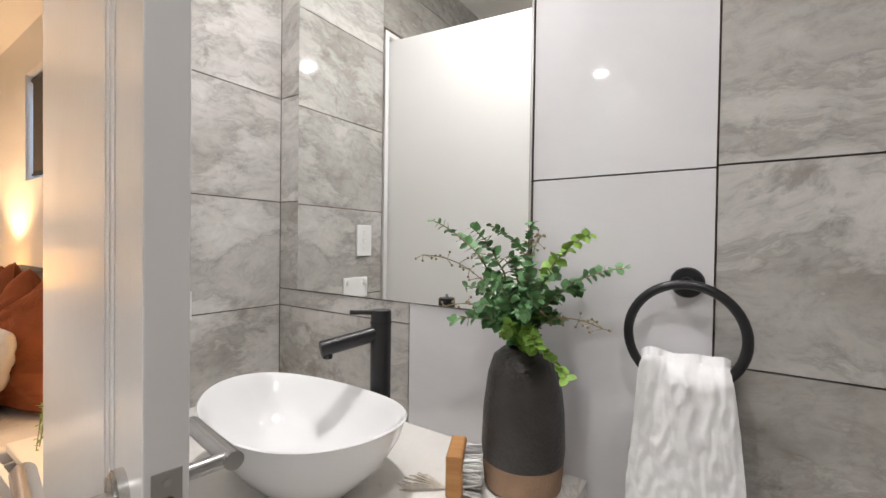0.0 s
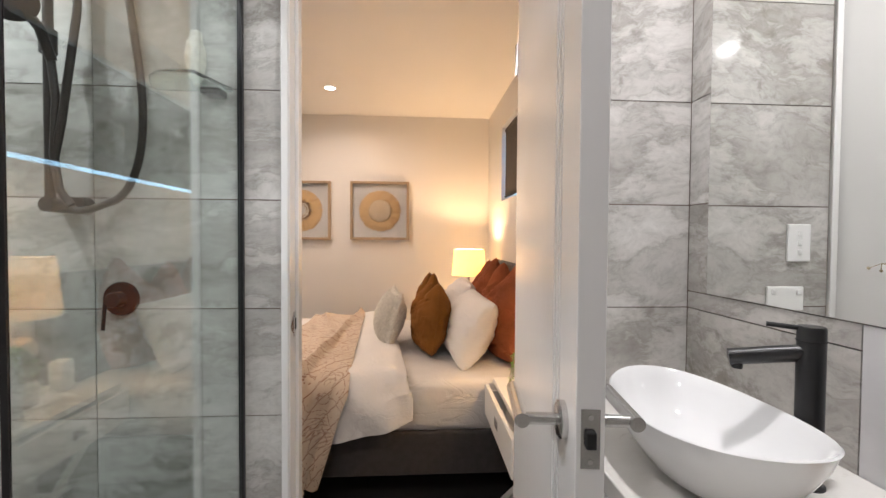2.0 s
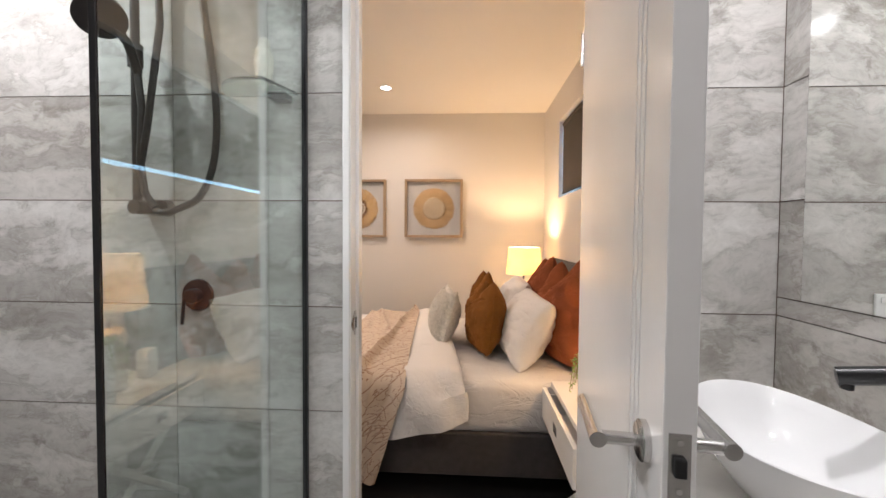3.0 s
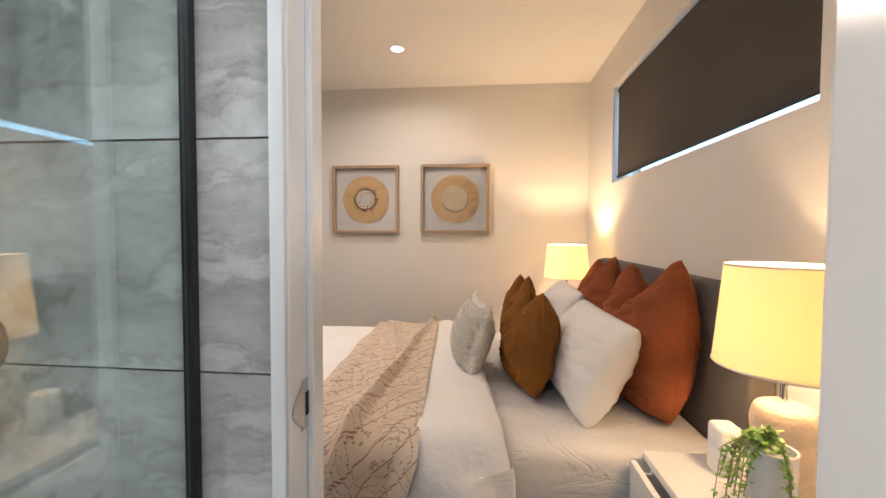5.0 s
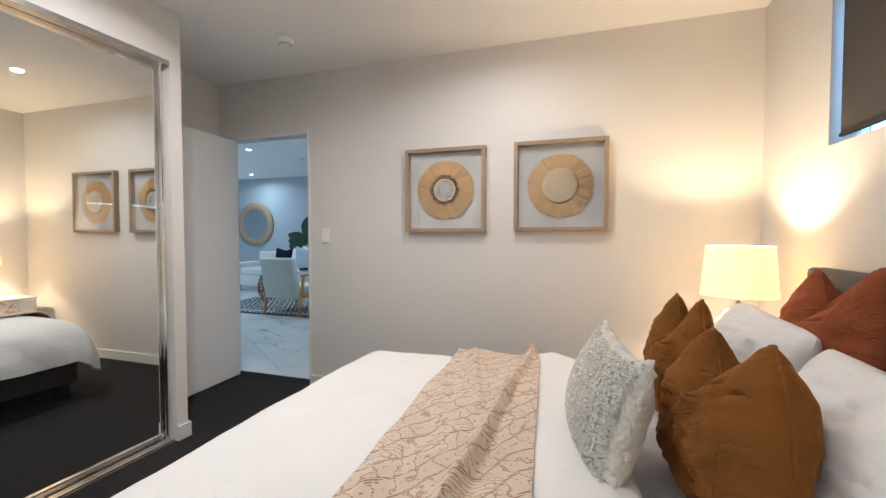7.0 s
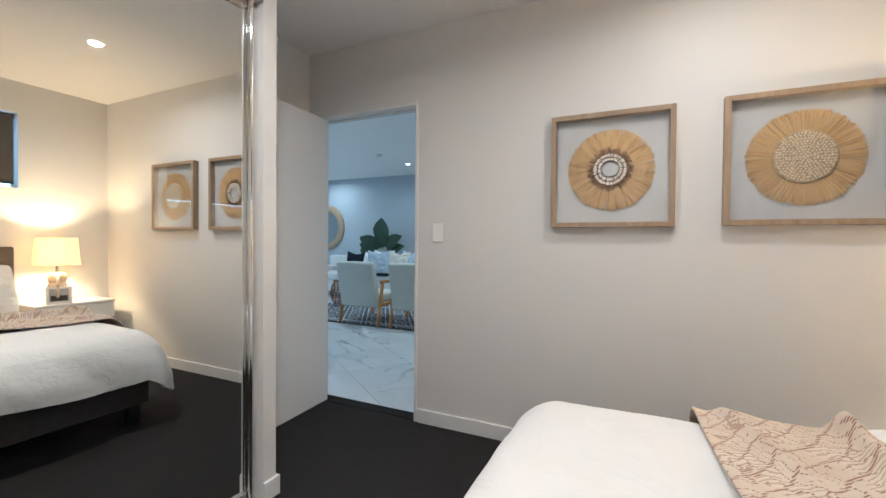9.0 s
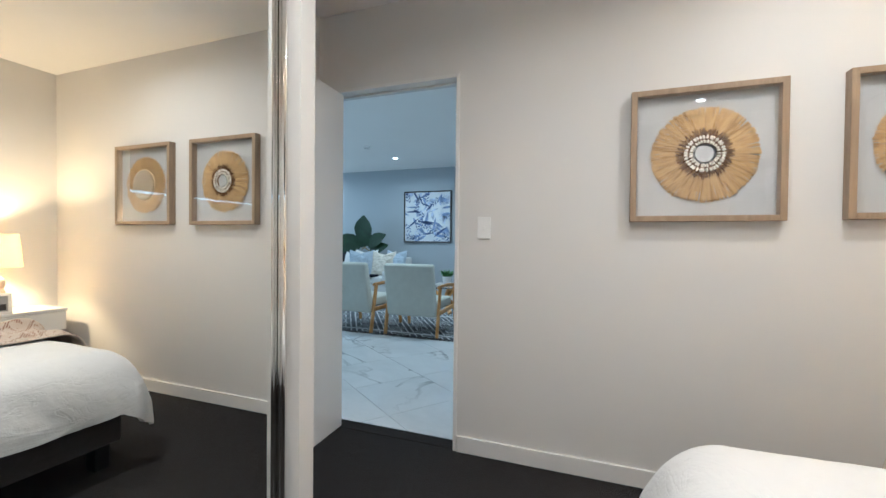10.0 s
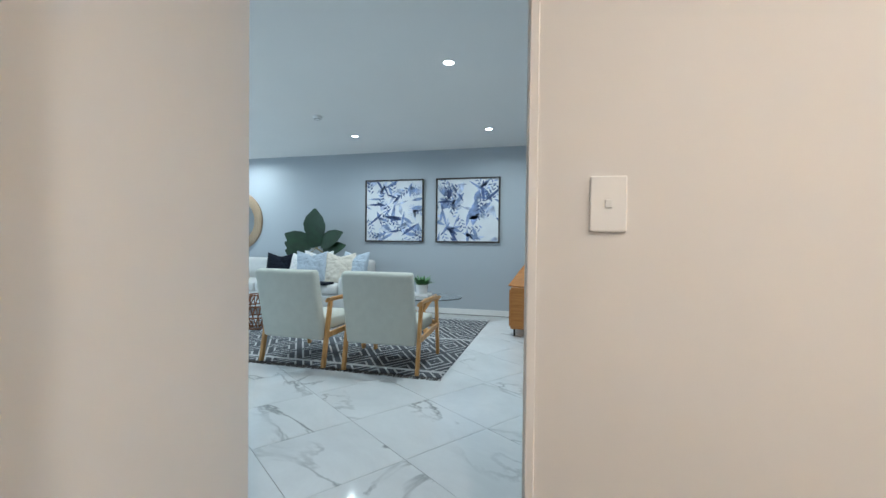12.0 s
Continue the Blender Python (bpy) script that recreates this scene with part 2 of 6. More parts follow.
M_PLASTIC = plain("white_plastic", (0.88, 0.88, 0.87), 0.3, 0, 0.01, 4, 90, 0.0)
M_LAMPBASE = plain("lamp_ceramic", (0.66, 0.53, 0.40), 0.5, 0, 0.1, 14, 60, 0.3)
M_LEAF = plain("eucalyptus_leaf", (0.105, 0.235, 0.085), 0.5, 0, 0.45, 22, 120, 0.2)
M_LEAF2 = plain("young_leaf", (0.25, 0.43, 0.07), 0.5, 0, 0.3, 22, 120, 0.2)
M_STEM = plain("stem", (0.29, 0.235, 0.13), 0.8)
M_DARKLEAF = plain("fig_leaf", (0.010, 0.036, 0.012), 0.5, 0, 0.3, 9, 60, 0.2)
M_VASE = plain("vase_glaze", (0.042, 0.037, 0.034), 0.42, 0, 0.18, 30, 160, 0.25)
M_VASEBASE = plain("raw_clay", (0.34, 0.22, 0.14), 0.85, 0, 0.1, 40, 200, 0.3)
M_TOWEL = plain("towel", (0.86, 0.855, 0.855), 1.0, 0, 0.03, 90, 420, 0.10, sheen=0.3, spec=0.05)
M_SPOT = glow("downlight_lens", (1.0, 0.97, 0.92), 18)
M_SKY = glow("daylight_pane", (0.55, 0.80, 1.0), 3.5)
# emission for the added panel behind the living room's made-up opening
M_DAYPANEL = glow("daylight_panel", (0.80, 0.92, 1.0), 1.2)
M_CHAIR = plain("pale_upholstery", (0.61, 0.62, 0.56), 0.9, 0, 0.03, 14, 500, 0.3, sheen=0.15, spec=0.1)
M_SOFA = plain("sofa_cloth", (0.66, 0.66, 0.65), 0.9, 0, 0.03, 14, 500, 0.3, spec=0.1)
M_BLUE = plain("blue_cloth", (0.45, 0.51, 0.59), 0.9, 0, 0.05, 14, 500, 0.3, spec=0.1)
M_NAVY = plain("navy_cloth", (0.015, 0.018, 0.028), 0.9, 0, 0.05, 14, 500, 0.3, spec=0.1)
M_TEAK = wood("sideboard_teak", (0.30, 0.11, 0.02), (0.48, 0.21, 0.05), "y", 0.4)
M_RATTAN = plain("rattan", (0.22, 0.09, 0.04), 0.7, 0, 0.3, 50, 200, 0.4)
M_BLACKFRAME = plain("dark_frame", (0.035, 0.025, 0.02), 0.5)
M_CANVAS = plain("canvas", (0.72, 0.74, 0.78), 0.9, 0, 0.05, 5, 300, 0.2)
M_INK = [plain("ink_%s" % k, c, 0.9, 0, 0.35, 12, 200, 0.1) for k, c in (("pale", (0.50, 0.56, 0.72)), ("mid", (0.25, 0.32, 0.53)), ("deep", (0.09, 0.125, 0.27)))]
M_SOAPBOX = wood("soap_wood", (0.38, 0.17, 0.05), (0.56, 0.29, 0.10), "x", 0.6)


def shade_material():
    m, t, p = nodes_of("lamp_shade_linen")
    out = t.nodes["Material Output"]
    d = node(t, "ShaderNodeBsdfDiffuse", Color=(0.86, 0.83, 0.74, 1))
    tr = node(t, "ShaderNodeBsdfTranslucent", Color=(0.95, 0.83, 0.53, 1))
    mx = t.nodes.new("ShaderNodeMixShader")
    mx.inputs[0].default_value = 0.36
    t.links.new(d.outputs[0], mx.inputs[1])
    t.links.new(tr.outputs[0], mx.inputs[2])
    w = node(t, "ShaderNodeTexNoise", Scale=300, Detail=2)
    t.links.new(coords(t, (1, 1, 6)), w.inputs["Vector"])
    b = node(t, "ShaderNodeBump", Strength=0.2, Distance=0.003)
    t.links.new(w.outputs[0], b.inputs["Height"])
    t.links.new(b.outputs[0], d.inputs["Normal"])
    t.links.new(mx.outputs[0], out.inputs["Surface"])
    return m


M_SHADE = shade_material()


def throw_material():
    """Knitted peach throw: ribbed ground, a diamond lattice of brown eyelets."""
    m, t, p = nodes_of("throw_knit")
    L = t.links

    def math_(op, a, b=None):
        n = t.nodes.new("ShaderNodeMath")
        n.operation = op
        for k, v in enumerate((a, b)):
            if v is None:
                continue
            if isinstance(v, (int, float)):
                n.inputs[k].default_value = v
            else:
                L.new(v, n.inputs[k])
        return n.outputs[0]
    uv = t.nodes.new("ShaderNodeUVMap")
    uv.uv_map = "weave"
    wob = node(t, "ShaderNodeTexNoise", Scale=5, Detail=4)
    L.new(uv.outputs[0], wob.inputs["Vector"])
    sep = t.nodes.new("ShaderNodeSeparateXYZ")
    L.new(uv.outputs[0], sep.inputs[0])
    w = math_("MULTIPLY", math_("SUBTRACT", wob.outputs[0], 0.5), 0.34)
    u, v = math_("ADD", sep.outputs[0], w), math_("SUBTRACT", sep.outputs[1], w)
    a = math_("PINGPONG", math_("ADD", math_("MULTIPLY", u, 9.5), math_("MULTIPLY", v, 13.0)), 0.5)
    b = math_("PINGPONG", math_("SUBTRACT", math_("MULTIPLY", u, 9.5), math_("MULTIPLY", v, 13.0)), 0.5)
    near = math_("MINIMUM", a, b)
    line = math_("LESS_THAN", near, 0.062)
    dash = math_("GREATER_THAN", math_("PINGPONG", math_("MULTIPLY", math_("ADD", sep.outputs[0], math_("MULTIPLY", sep.outputs[1], 0.9)), 88.0), 0.5), 0.2)
    eye = math_("MULTIPLY", line, dash)
    dot = math_("MULTIPLY", math_("GREATER_THAN", math_("MINIMUM", a, b), 0.455), 0.9)
    mark = math_("MAXIMUM", eye, dot)
    rib = math_("PINGPONG", math_("MULTIPLY", sep.outputs[0], 110.0), 0.5)
    big = node(t, "ShaderNodeTexNoise", Scale=5, Detail=4)
    L.new(uv.outputs[0], big.inputs["Vector"])
    base = ramp(t, big.outputs[0], [(0.3, (0.57, 0.465, 0.37)), (0.7, (0.70, 0.62, 0.52))])
    mx = t.nodes.new("ShaderNodeMix")
    mx.data_type = "RGBA"
    patch = math_("GREATER_THAN", wob.outputs[0], 0.54)
    ribs = math_("MULTIPLY", math_("MULTIPLY", math_("GREATER_THAN", math_("PINGPONG", math_("MULTIPLY", math_("ADD", u, math_("MULTIPLY", v, 0.35)), 52.0), 0.5), 0.33), patch), 0.42)
    L.new(math_("MAXIMUM", math_("MULTIPLY", mark, 0.8), ribs), mx.inputs["Factor"])
    L.new(base, mx.inputs["A"])
    mx.inputs["B"].default_value = (0.25, 0.115, 0.075, 1)
    L.new(mx.outputs["Result"], p.inputs["Base Color"])
    p.inputs["Roughness"].default_value = 0.95
    p.inputs["Specular IOR Level"].default_value = 0.1
    bump(t, p, math_("SUBTRACT", math_("MULTIPLY", rib, 0.5), mark), 0.5, 0.004)
    return m


M_THROW = throw_material()


def rug_material():
    m, t, p = nodes_of("rug_pattern")
    L = t.links
    c = coords(t)
    sep = t.nodes.new("ShaderNodeSeparateXYZ")
    L.new(c, sep.inputs[0])

    def math_(op, a, b):
        n = t.nodes.new("ShaderNodeMath")
        n.operation = op
        for k, v in enumerate((a, b)):
            if isinstance(v, (int, float)):
                n.inputs[k].default_value = v
            else:
                L.new(v, n.inputs[k])
        return n.outputs[0]
    a = math_("PINGPONG", math_("MULTIPLY", sep.outputs[0], 1.6), 0.5)
    b = math_("PINGPONG", math_("MULTIPLY", sep.outputs[1], 2.4), 0.5)
    s = math_("ADD", a, b)
    bands = math_("LESS_THAN", math_("PINGPONG", math_("MULTIPLY", s, 5.0), 0.5), 0.13)
    bars = math_("LESS_THAN", math_("PINGPONG", math_("MULTIPLY", sep.outputs[0], 0.8), 0.5), 0.02)
    n = node(t, "ShaderNodeTexNoise", Scale=60, Detail=3)
    L.new(c, n.inputs["Vector"])
    dark = ramp(t, n.outputs[0], [(0.3, (0.045, 0.05, 0.06)), (0.7, (0.10, 0.105, 0.12))])
    mx = t.nodes.new("ShaderNodeMix")
    mx.data_type = "RGBA"
    L.new(math_("MAXIMUM", bands, bars), mx.inputs["Factor"])
    L.new(dark, mx.inputs["A"])
    mx.inputs["B"].default_value = (0.50, 0.50, 0.50, 1)
    L.new(mx.outputs["Result"], p.inputs["Base Color"])
    p.inputs["Roughness"].default_value = 0.95
    bump(t, p, n.outputs[0], 0.4)
    return m


M_RUG = rug_material()


# ---- mesh helpers ----
def bm_box(x0, y0, z0, x1, y1, z1, bevel=0.0, bm=None, seg=2):
    own = bmesh.new()
    bmesh.ops.create_cube(own, size=1.0, matrix=Matrix.LocRotScale(((x0 + x1) / 2, (y0 + y1) / 2, (z0 + z1) / 2), None, (abs(x1 - x0), abs(y1 - y0), abs(z1 - z0))))
    if bevel:
        bmesh.ops.bevel(own, geom=own.edges[:], offset=bevel, segments=seg, affect="EDGES", profile=0.5)
    if seg < 3:
        lay = own.faces.layers.int.get("flat") or own.faces.layers.int.new("flat")
        for f in own.faces:
            f[lay] = 1
    return join(bm, own)


def join(bm, own):
    if bm is None:
        return own
    me = bpy.data.meshes.new("tmp")
    own.to_mesh(me)
    own.free()
    bm.from_mesh(me)
    bpy.data.meshes.remove(me)
    return bm


def bm_lathe(profile, seg=32, bm=None, m=None):
    own = bmesh.new()
    rings = []
    for r, z in profile:
        rings.append([own.verts.new((r * math.cos(2 * math.pi * k / seg), r * math.sin(2 * math.pi * k / seg), z)) for k in range(seg)] if r > 1e-6 else [own.verts.new((0, 0, z))])
    for a, b in zip(rings, rings[1:]):
        for k in range(seg):
            q = [a[k % len(a)], a[(k + 1) % len(a)], b[(k + 1) % len(b)], b[k % len(b)]]
            q = list(dict.fromkeys(q))
            if len(q) > 2:
                own.faces.new(q)
    bmesh.ops.recalc_face_normals(own, faces=own.faces[:])
    if m is not None:
        own.transform(m)
    return join(bm, own)


def bm_tube(points, radius, seg=10, bm=None, closed=False, radii=None, flat=1.0):
    """A tube along points."""
    own = bmesh.new()
    pts = [Vector(p) for p in points]
    n = len(pts)
    rings = []
    ref = None
    for i, p in enumerate(pts):
        d = (pts[(i + 1) % n] - pts[i - 1]) if closed else (pts[min(i + 1, n - 1)] - pts[max(i - 1, 0)])
        d.normalize()
        if ref is None:
            ref = d.orthogonal().normalized()
        ref = (ref - d * ref.dot(d)).normalized()
        side = d.cross(ref)
        r = radii[i] if radii else radius
        rings.append([own.verts.new(p + (ref * math.cos(2 * math.pi * k / seg) + side * flat * math.sin(2 * math.pi * k / seg)) * r) for k in range(seg)])
    for i in range(n if closed else n - 1):
        a, b = rings[i], rings[(i + 1) % n]
        for k in range(seg):
            own.faces.new((a[k], a[(k + 1) % seg], b[(k + 1) % seg], b[k]))
    if not closed:
        own.faces.new(rings[0][::-1])
        own.faces.new(rings[-1])
    bmesh.ops.recalc_face_normals(own, faces=own.faces[:])
    return join(bm, own)


def bm_rod(a, b, r, seg=12, bm=None):
    return bm_tube([a, b], r, seg, bm)


def bm_beam(a, b, w, d, bm=None, up=(0, 0, 1), bevel=0.004):
    """A square bar from a to b."""
    a, b = Vector(a), Vector(b)
    z = (b - a).normalized()
    x = Vector(up).cross(z)
    x = x.normalized() if x.length > 1e-4 else Vector((1, 0, 0))
    y = z.cross(x)
    own = bm_box(-w / 2, -d / 2, 0, w / 2, d / 2, (b - a).length, bevel, None, 1)
    own.transform(Matrix.Translation(a) @ Matrix((x, y, z)).transposed().to_4x4())
    return join(bm, own)


def smooth_mesh(me, angle=40):
    me.polygons.foreach_set("use_smooth", [True] * len(me.polygons))
    me.set_sharp_from_angle(angle=radians(angle))
    flat = me.attributes.get("flat")
    if flat:
        me.polygons.foreach_set("use_smooth", [d.value == 0 for d in flat.data])


def link_mesh(name, bm, material, angle=40):
    me = bpy.data.meshes.new(name)
    bm.to_mesh(me)
    bm.free()
    me.materials.append(material)
    smooth_mesh(me, angle)
    return new(name, me)


def part(name, bm, material, parent, label=""):
    ob = link_mesh(name, bm, material)
    ob.parent = parent
    if parent is not None:
        ob.matrix_parent_inverse = parent.matrix_world.inverted()
    if label:
        ob["label"] = label
    return ob


def thing(name, at, label, category, group=""):
    ob = new(name)
    ob.empty_display_size = 0.1
    ob.location = at
    bpy.context.view_layer.update()
    return tagged(ob, label, category, group)


def single(name, bm, material, label, category, group="", kind=""):
    return tagged(link_mesh(name, bm, material), label, category, group, kind)


def structure(name, bm, material, label, category="structure"):
    return tagged(link_mesh(name, bm, material), label, category, kind="structure")


def boxes(*rows, bevel=0.0):
    bm = bmesh.new()
    for r in rows:
        bm_box(*r, bevel=bevel, bm=bm)
    return bm


# ---- the shell ----
BX, WX, NY, SY, CH = -1.886, -4.955, 0.566, -3.42, 2.525     # bedroom faces
TX, TY, BCH = -1.81, 0.63, 2.45                             # bathroom tile faces
LX, LCH = -10.5, 2.62                                       # living room

structure("floor_bedroom", boxes((-5.0, -3.5, -0.1, -1.80, 0.7, 0.0)), M_CARPET, "charcoal cut-pile carpet over the whole bedroom", "carpet")
structure("floor_bathroom", boxes((-1.80, -1.9, -0.1, 0.7, 0.8, 0.0)), M_GREYTILE, "grey stone-look tiled bathroom floor", "floor")
structure("ceiling_bedroom", boxes((-5.05, -3.5, CH, -1.87, 0.7, CH + 0.1)), M_CEIL, "flat white plaster bedroom ceiling", "ceiling")
structure("ceiling_bathroom", boxes((-1.87, -1.9, BCH, 0.7, 0.8, BCH + 0.1)), M_CEIL, "flat white plaster bathroom ceiling", "ceiling")
structure("ceiling_living", boxes((LX - 0.1, -10.1, LCH, -5.05, -1.1, LCH + 0.1)), M_CEIL, "flat white plaster living room ceiling", "ceiling")

# north wall with the high window opening
WIN = (-4.283, -2.49, 1.606, 2.255)
structure("wall_north", boxes((-5.05, NY, 0, WIN[0], NY + 0.14, CH), (WIN[1], NY, 0, BX, NY + 0.14, CH),
                              (WIN[0], NY, 0, WIN[1], NY + 0.14, WIN[2]), (WIN[0], NY, WIN[3], WIN[1], NY + 0.14, CH)), M_WALL, "off-white painted plaster wall behind the bed", "wall")
# wall to the living room, with its doorway
D1 = (-3.357, -2.500, 2.065)
structure("wall_west", boxes((-5.06, D1[1], 0, WX, NY, CH), (-5.06, SY, 0, WX, D1[0], CH), (-5.06, D1[0], D1[2], WX, D1[1], CH)), M_WALL, "off-white painted plaster wall with a doorway", "wall")
structure("wall_south", boxes((-5.06, SY - 0.1, 0, BX, SY, CH)), M_WALL, "off-white painted plaster wall at the back of the wardrobe", "wall")
# wall to the bathroom, with its doorway
D2 = (-0.557, 0.176, 2.07)
structure("wall_east", boxes((BX, SY, 0, TX - 0.010, D2[0], CH), (BX, D2[1], 0, TX - 0.010, NY + 0.14, CH), (BX, D2[0], D2[2], TX - 0.010, D2[1], CH)), M_WALL, "off-white painted plaster wall beside the bathroom door", "wall")
structure("wardrobe_nib", boxes((-3.985, SY, 0, -3.912, -2.70, CH), (-3.912, -2.80, 2.235, BX, -2.70, CH)), M_WALL, "white plaster nib and bulkhead framing the wardrobe", "wall")
structure("wall_bath_north", boxes((TX - 0.010, TY + 0.010, 0, 0.62, TY + 0.12, BCH)), M_GROUT, "bathroom wall of grey and white tiles over the vanity", "wall")
structure("wall_bath_south", boxes((TX - 0.010, -1.87, 0, 0.62, -1.75, BCH)), M_GREYTILE, "grey tiled shower wall", "wall")
structure("wall_bath_east", boxes((0.5, -1.75, 0, 0.62, TY + 0.010, BCH)), M_GREYTILE, "grey tiled bathroom wall", "wall")
# living room
structure("wall_living_west", boxes((LX - 0.1, -10.1, 0, LX, -1.1, LCH)), M_LIVWALL, "pale blue-grey painted living room wall", "wall")
structure("wall_living_north", boxes((LX, -1.2, 0, -5.06, -1.1, LCH)), M_LIVWALL, "pale grey painted living room wall", "wall")
# this wall's opening is made up, out of view, for the daylight lamp
structure("wall_living_south", boxes((LX, -10.1, 0, -7.7, -10.0, LCH), (-5.3, -10.1, 0, -5.06, -10.0, LCH), (-7.7, -10.1, 2.25, -5.3, -10.0, LCH)), M_LIVWALL, "pale grey wall around an added daylight opening", "wall")
structure("wall_living_east", boxes((-5.06, -10.1, 0, -4.99, SY - 0.1, LCH), (-5.06, SY - 0.1, CH, -5.055, -1.1, LCH)), M_LIVWALL, "pale grey painted living room wall", "wall")
# unseen glowing panel added to fill that opening
structure("backdrop", boxes((-7.7, -10.2, 0, -5.3, -10.18, 2.25)), M_DAYPANEL, "glowing panel added behind the made-up wall opening", "backdrop")
structure("floor_living", boxes((LX, -10.0, -0.1, -5.0, -1.1, -0.008)), M_MAT, "pale marble-look tiles laid on the diagonal", "floor")


def skirting(x0, y0, x1, y1, label="white painted timber skirting board"):
    structure("baseboard", boxes((x0, y0, 0, x1, y1, 0.088), bevel=0.003), M_TRIM, label, "skirting")


skirting(WX, D1[1] + 0.004, WX + 0.014, NY)
skirting(WX + 0.014, NY - 0.014, -4.24, NY)
skirting(WX, SY, WX + 0.014, D1[0] - 0.004)
skirting(WX + 0.014, SY, -3.985, SY + 0.014)
skirting(-3.999, SY + 0.014, -3.985, -2.686)
skirting(-3.985, -2.700, -3.912, -2.686)
skirting(BX - 0.014, -2.60, BX, D2[0] - 0.05)
skirting(LX, -10.0, LX + 0.014, -1.2)
structure("door_threshold", boxes((-5.06, D1[0] + 0.02, -0.05, -4.965, D1[1] - 0.02, 0.003)), M_CARPET, "charcoal carpet edge meeting the tiles in the doorway", "threshold")


def jambs(name, x0, x1, y0, y1, top, t, stop_x, label):
    """Door lining with its stops, as one built-in frame."""
    bm = boxes((x0, y0, 0, x1, y0 + t, top), (x0, y1 - t, 0, x1, y1, top), (x0, y0 + t, top - t, x1, y1 - t, top), bevel=0.002)
    for a in (y0 + t, y1 - t - 0.010):
        bm_box(stop_x - 0.018, a, 0, stop_x + 0.018, a + 0.010, top - t, 0.002, bm)
    bm_box(stop_x - 0.018, y0 + t, top - t - 0.012, stop_x + 0.018, y1 - t, top - t, 0.002, bm)
    return structure(name, bm, M_TRIM, label, "door frame")


jambs("door_frame_1", -5.068, WX + 0.008, D1[0], D1[1], D1[2], 0.020, -5.035, "white gloss timber door lining to the living room")
jambs("door_frame_2", BX - 0.012, TX + 0.006, D2[0], D2[1], D2[2], 0.019, -1.872, "white gloss timber door lining to the bathroom")
structure("trim", boxes((TX + 0.0065, D2[0] - 0.004, 0, TX + 0.012, D2[0] + 0.016, D2[2] + 0.004), (TX + 0.0065, D2[1] - 0.016, 0, TX + 0.012, D2[1] + 0.004, D2[2] + 0.004), (TX + 0.0065, D2[0] + 0.016, D2[2] - 0.016, TX + 0.012, D2[1] - 0.016, D2[2] + 0.004), bevel=0.002), M_TRIM, "narrow white gloss door trim on the tiles", "trim")


def lever(side, parent, x, z):
    """Lever handle on a round rose; the leaf runs along x, side is +1 or -1 along y."""
    h = part("lever_handle", bm_rod((x - 0.0105, side * 0.060, z), (x + 0.122, side * 0.060, z), 0.0105, 20), M_CHROME, parent, "satin chrome lever")
    part("neck", bm_rod((x, 0, z), (x, side * 0.060, z), 0.0085, 18), M_CHROME, h)
    part("rose", bm_lathe([(0, 0), (0.026, 0), (0.026, 0.008), (0.022, 0.011), (0, 0.011)], 28, None, pose(x, 0, z, -90 * side) if side > 0 else pose(x, 0, z, 90)), M_CHROME, h)
    return h


def door_leaf(name, length, height, m, label, latch=True):
    """Leaf along +x from its hinge at the origin, 36 mm thick about y = 0."""
    top = new(name)
    tagged(top, label, "door", kind="structure")
    part("leaf", bm_box(0, -0.018, 0.012, length, 0.018, height, 0.0015), M_DOOR, top)
    bpy.context.view_layer.update()
    for side in (1, -1):
        a = lever(side, top, length - 0.062, 1.02)
        for o in (a, *a.children):
            o.data.transform(Matrix.Translation((2 * (length - 0.062), 0, 0)) @ Matrix.Diagonal((-1, 1, 1, 1)))
            o.data.flip_normals()
            o.data.transform(Matrix.Translation((0, side * 0.018, 0)))
    pl = part("latch_plate", bm_box(length - 0.001, -0.012, 0.985, length + 0.0015, 0.012, 1.06, 0.0005), M_CHROME, top, "satin steel latch plate")
    part("latch_bolt", bm_box(length, -0.007, 1.012, length + 0.009, 0.006, 1.034, 0.002), M_DARK, pl)
    for dz in (0.994, 1.050):
        part("screw", bm_lathe([(0, 0.001), (0.0035, 0.001), (0.0035, 0), (0, 0)], 10, None, pose(length + 0.0015, 0, dz, 0, 90)), M_BRIGHT, pl)
    for dz in (0.25, 1.8):
        part("hinge", bm_rod((0.0, -0.02, dz - 0.045), (0.0, -0.02, dz + 0.045), 0.006), M_CHROME, top)
    top.matrix_world = m
    return top


door_leaf("door_1", 0.800, 2.035, pose(-4.966, -3.270, 0.0, 0, 0, 3.5), "white flush door standing open into the bedroom")
d2 = door_leaf("door_2", 0.735, 2.045, pose(-1.838, 0.131, 0.0, 0, 0, -7.6), "white gloss grooved door standing open into the bathroom")
for k in range(3):
    part("groove", bm_box(0.588 + 0.022 * k, -0.0192, 0.02, 0.591 + 0.022 * k, -0.0183, 2.03), M_DOOR, None).matrix_world = d2.matrix_world
for o in [o for o in scene.objects if o.name.startswith("groove")]:
    o.parent = d2
    o.matrix_basis = Matrix.Identity(4)
bm = bmesh.new()
lip = [(-1.868, 0.985), (-1.835, 0.985)] + [(-1.835 + 0.027 * math.sin(math.pi * k / 12), 0.992 + 0.056 * k / 12) for k in range(13)] + [(-1.835, 1.055), (-1.868, 1.055)]
lo, hi = ([bm.verts.new((x, D2[0] + 0.019 + dy, z)) for x, z in lip] for dy in (0.0, 0.0024))
bm.faces.new(lo)
bm.faces.new(hi[::-1])
for k in range(len(lip)):
    bm.faces.new((lo[k], hi[k], hi[(k + 1) % len(lip)], lo[(k + 1) % len(lip)]))
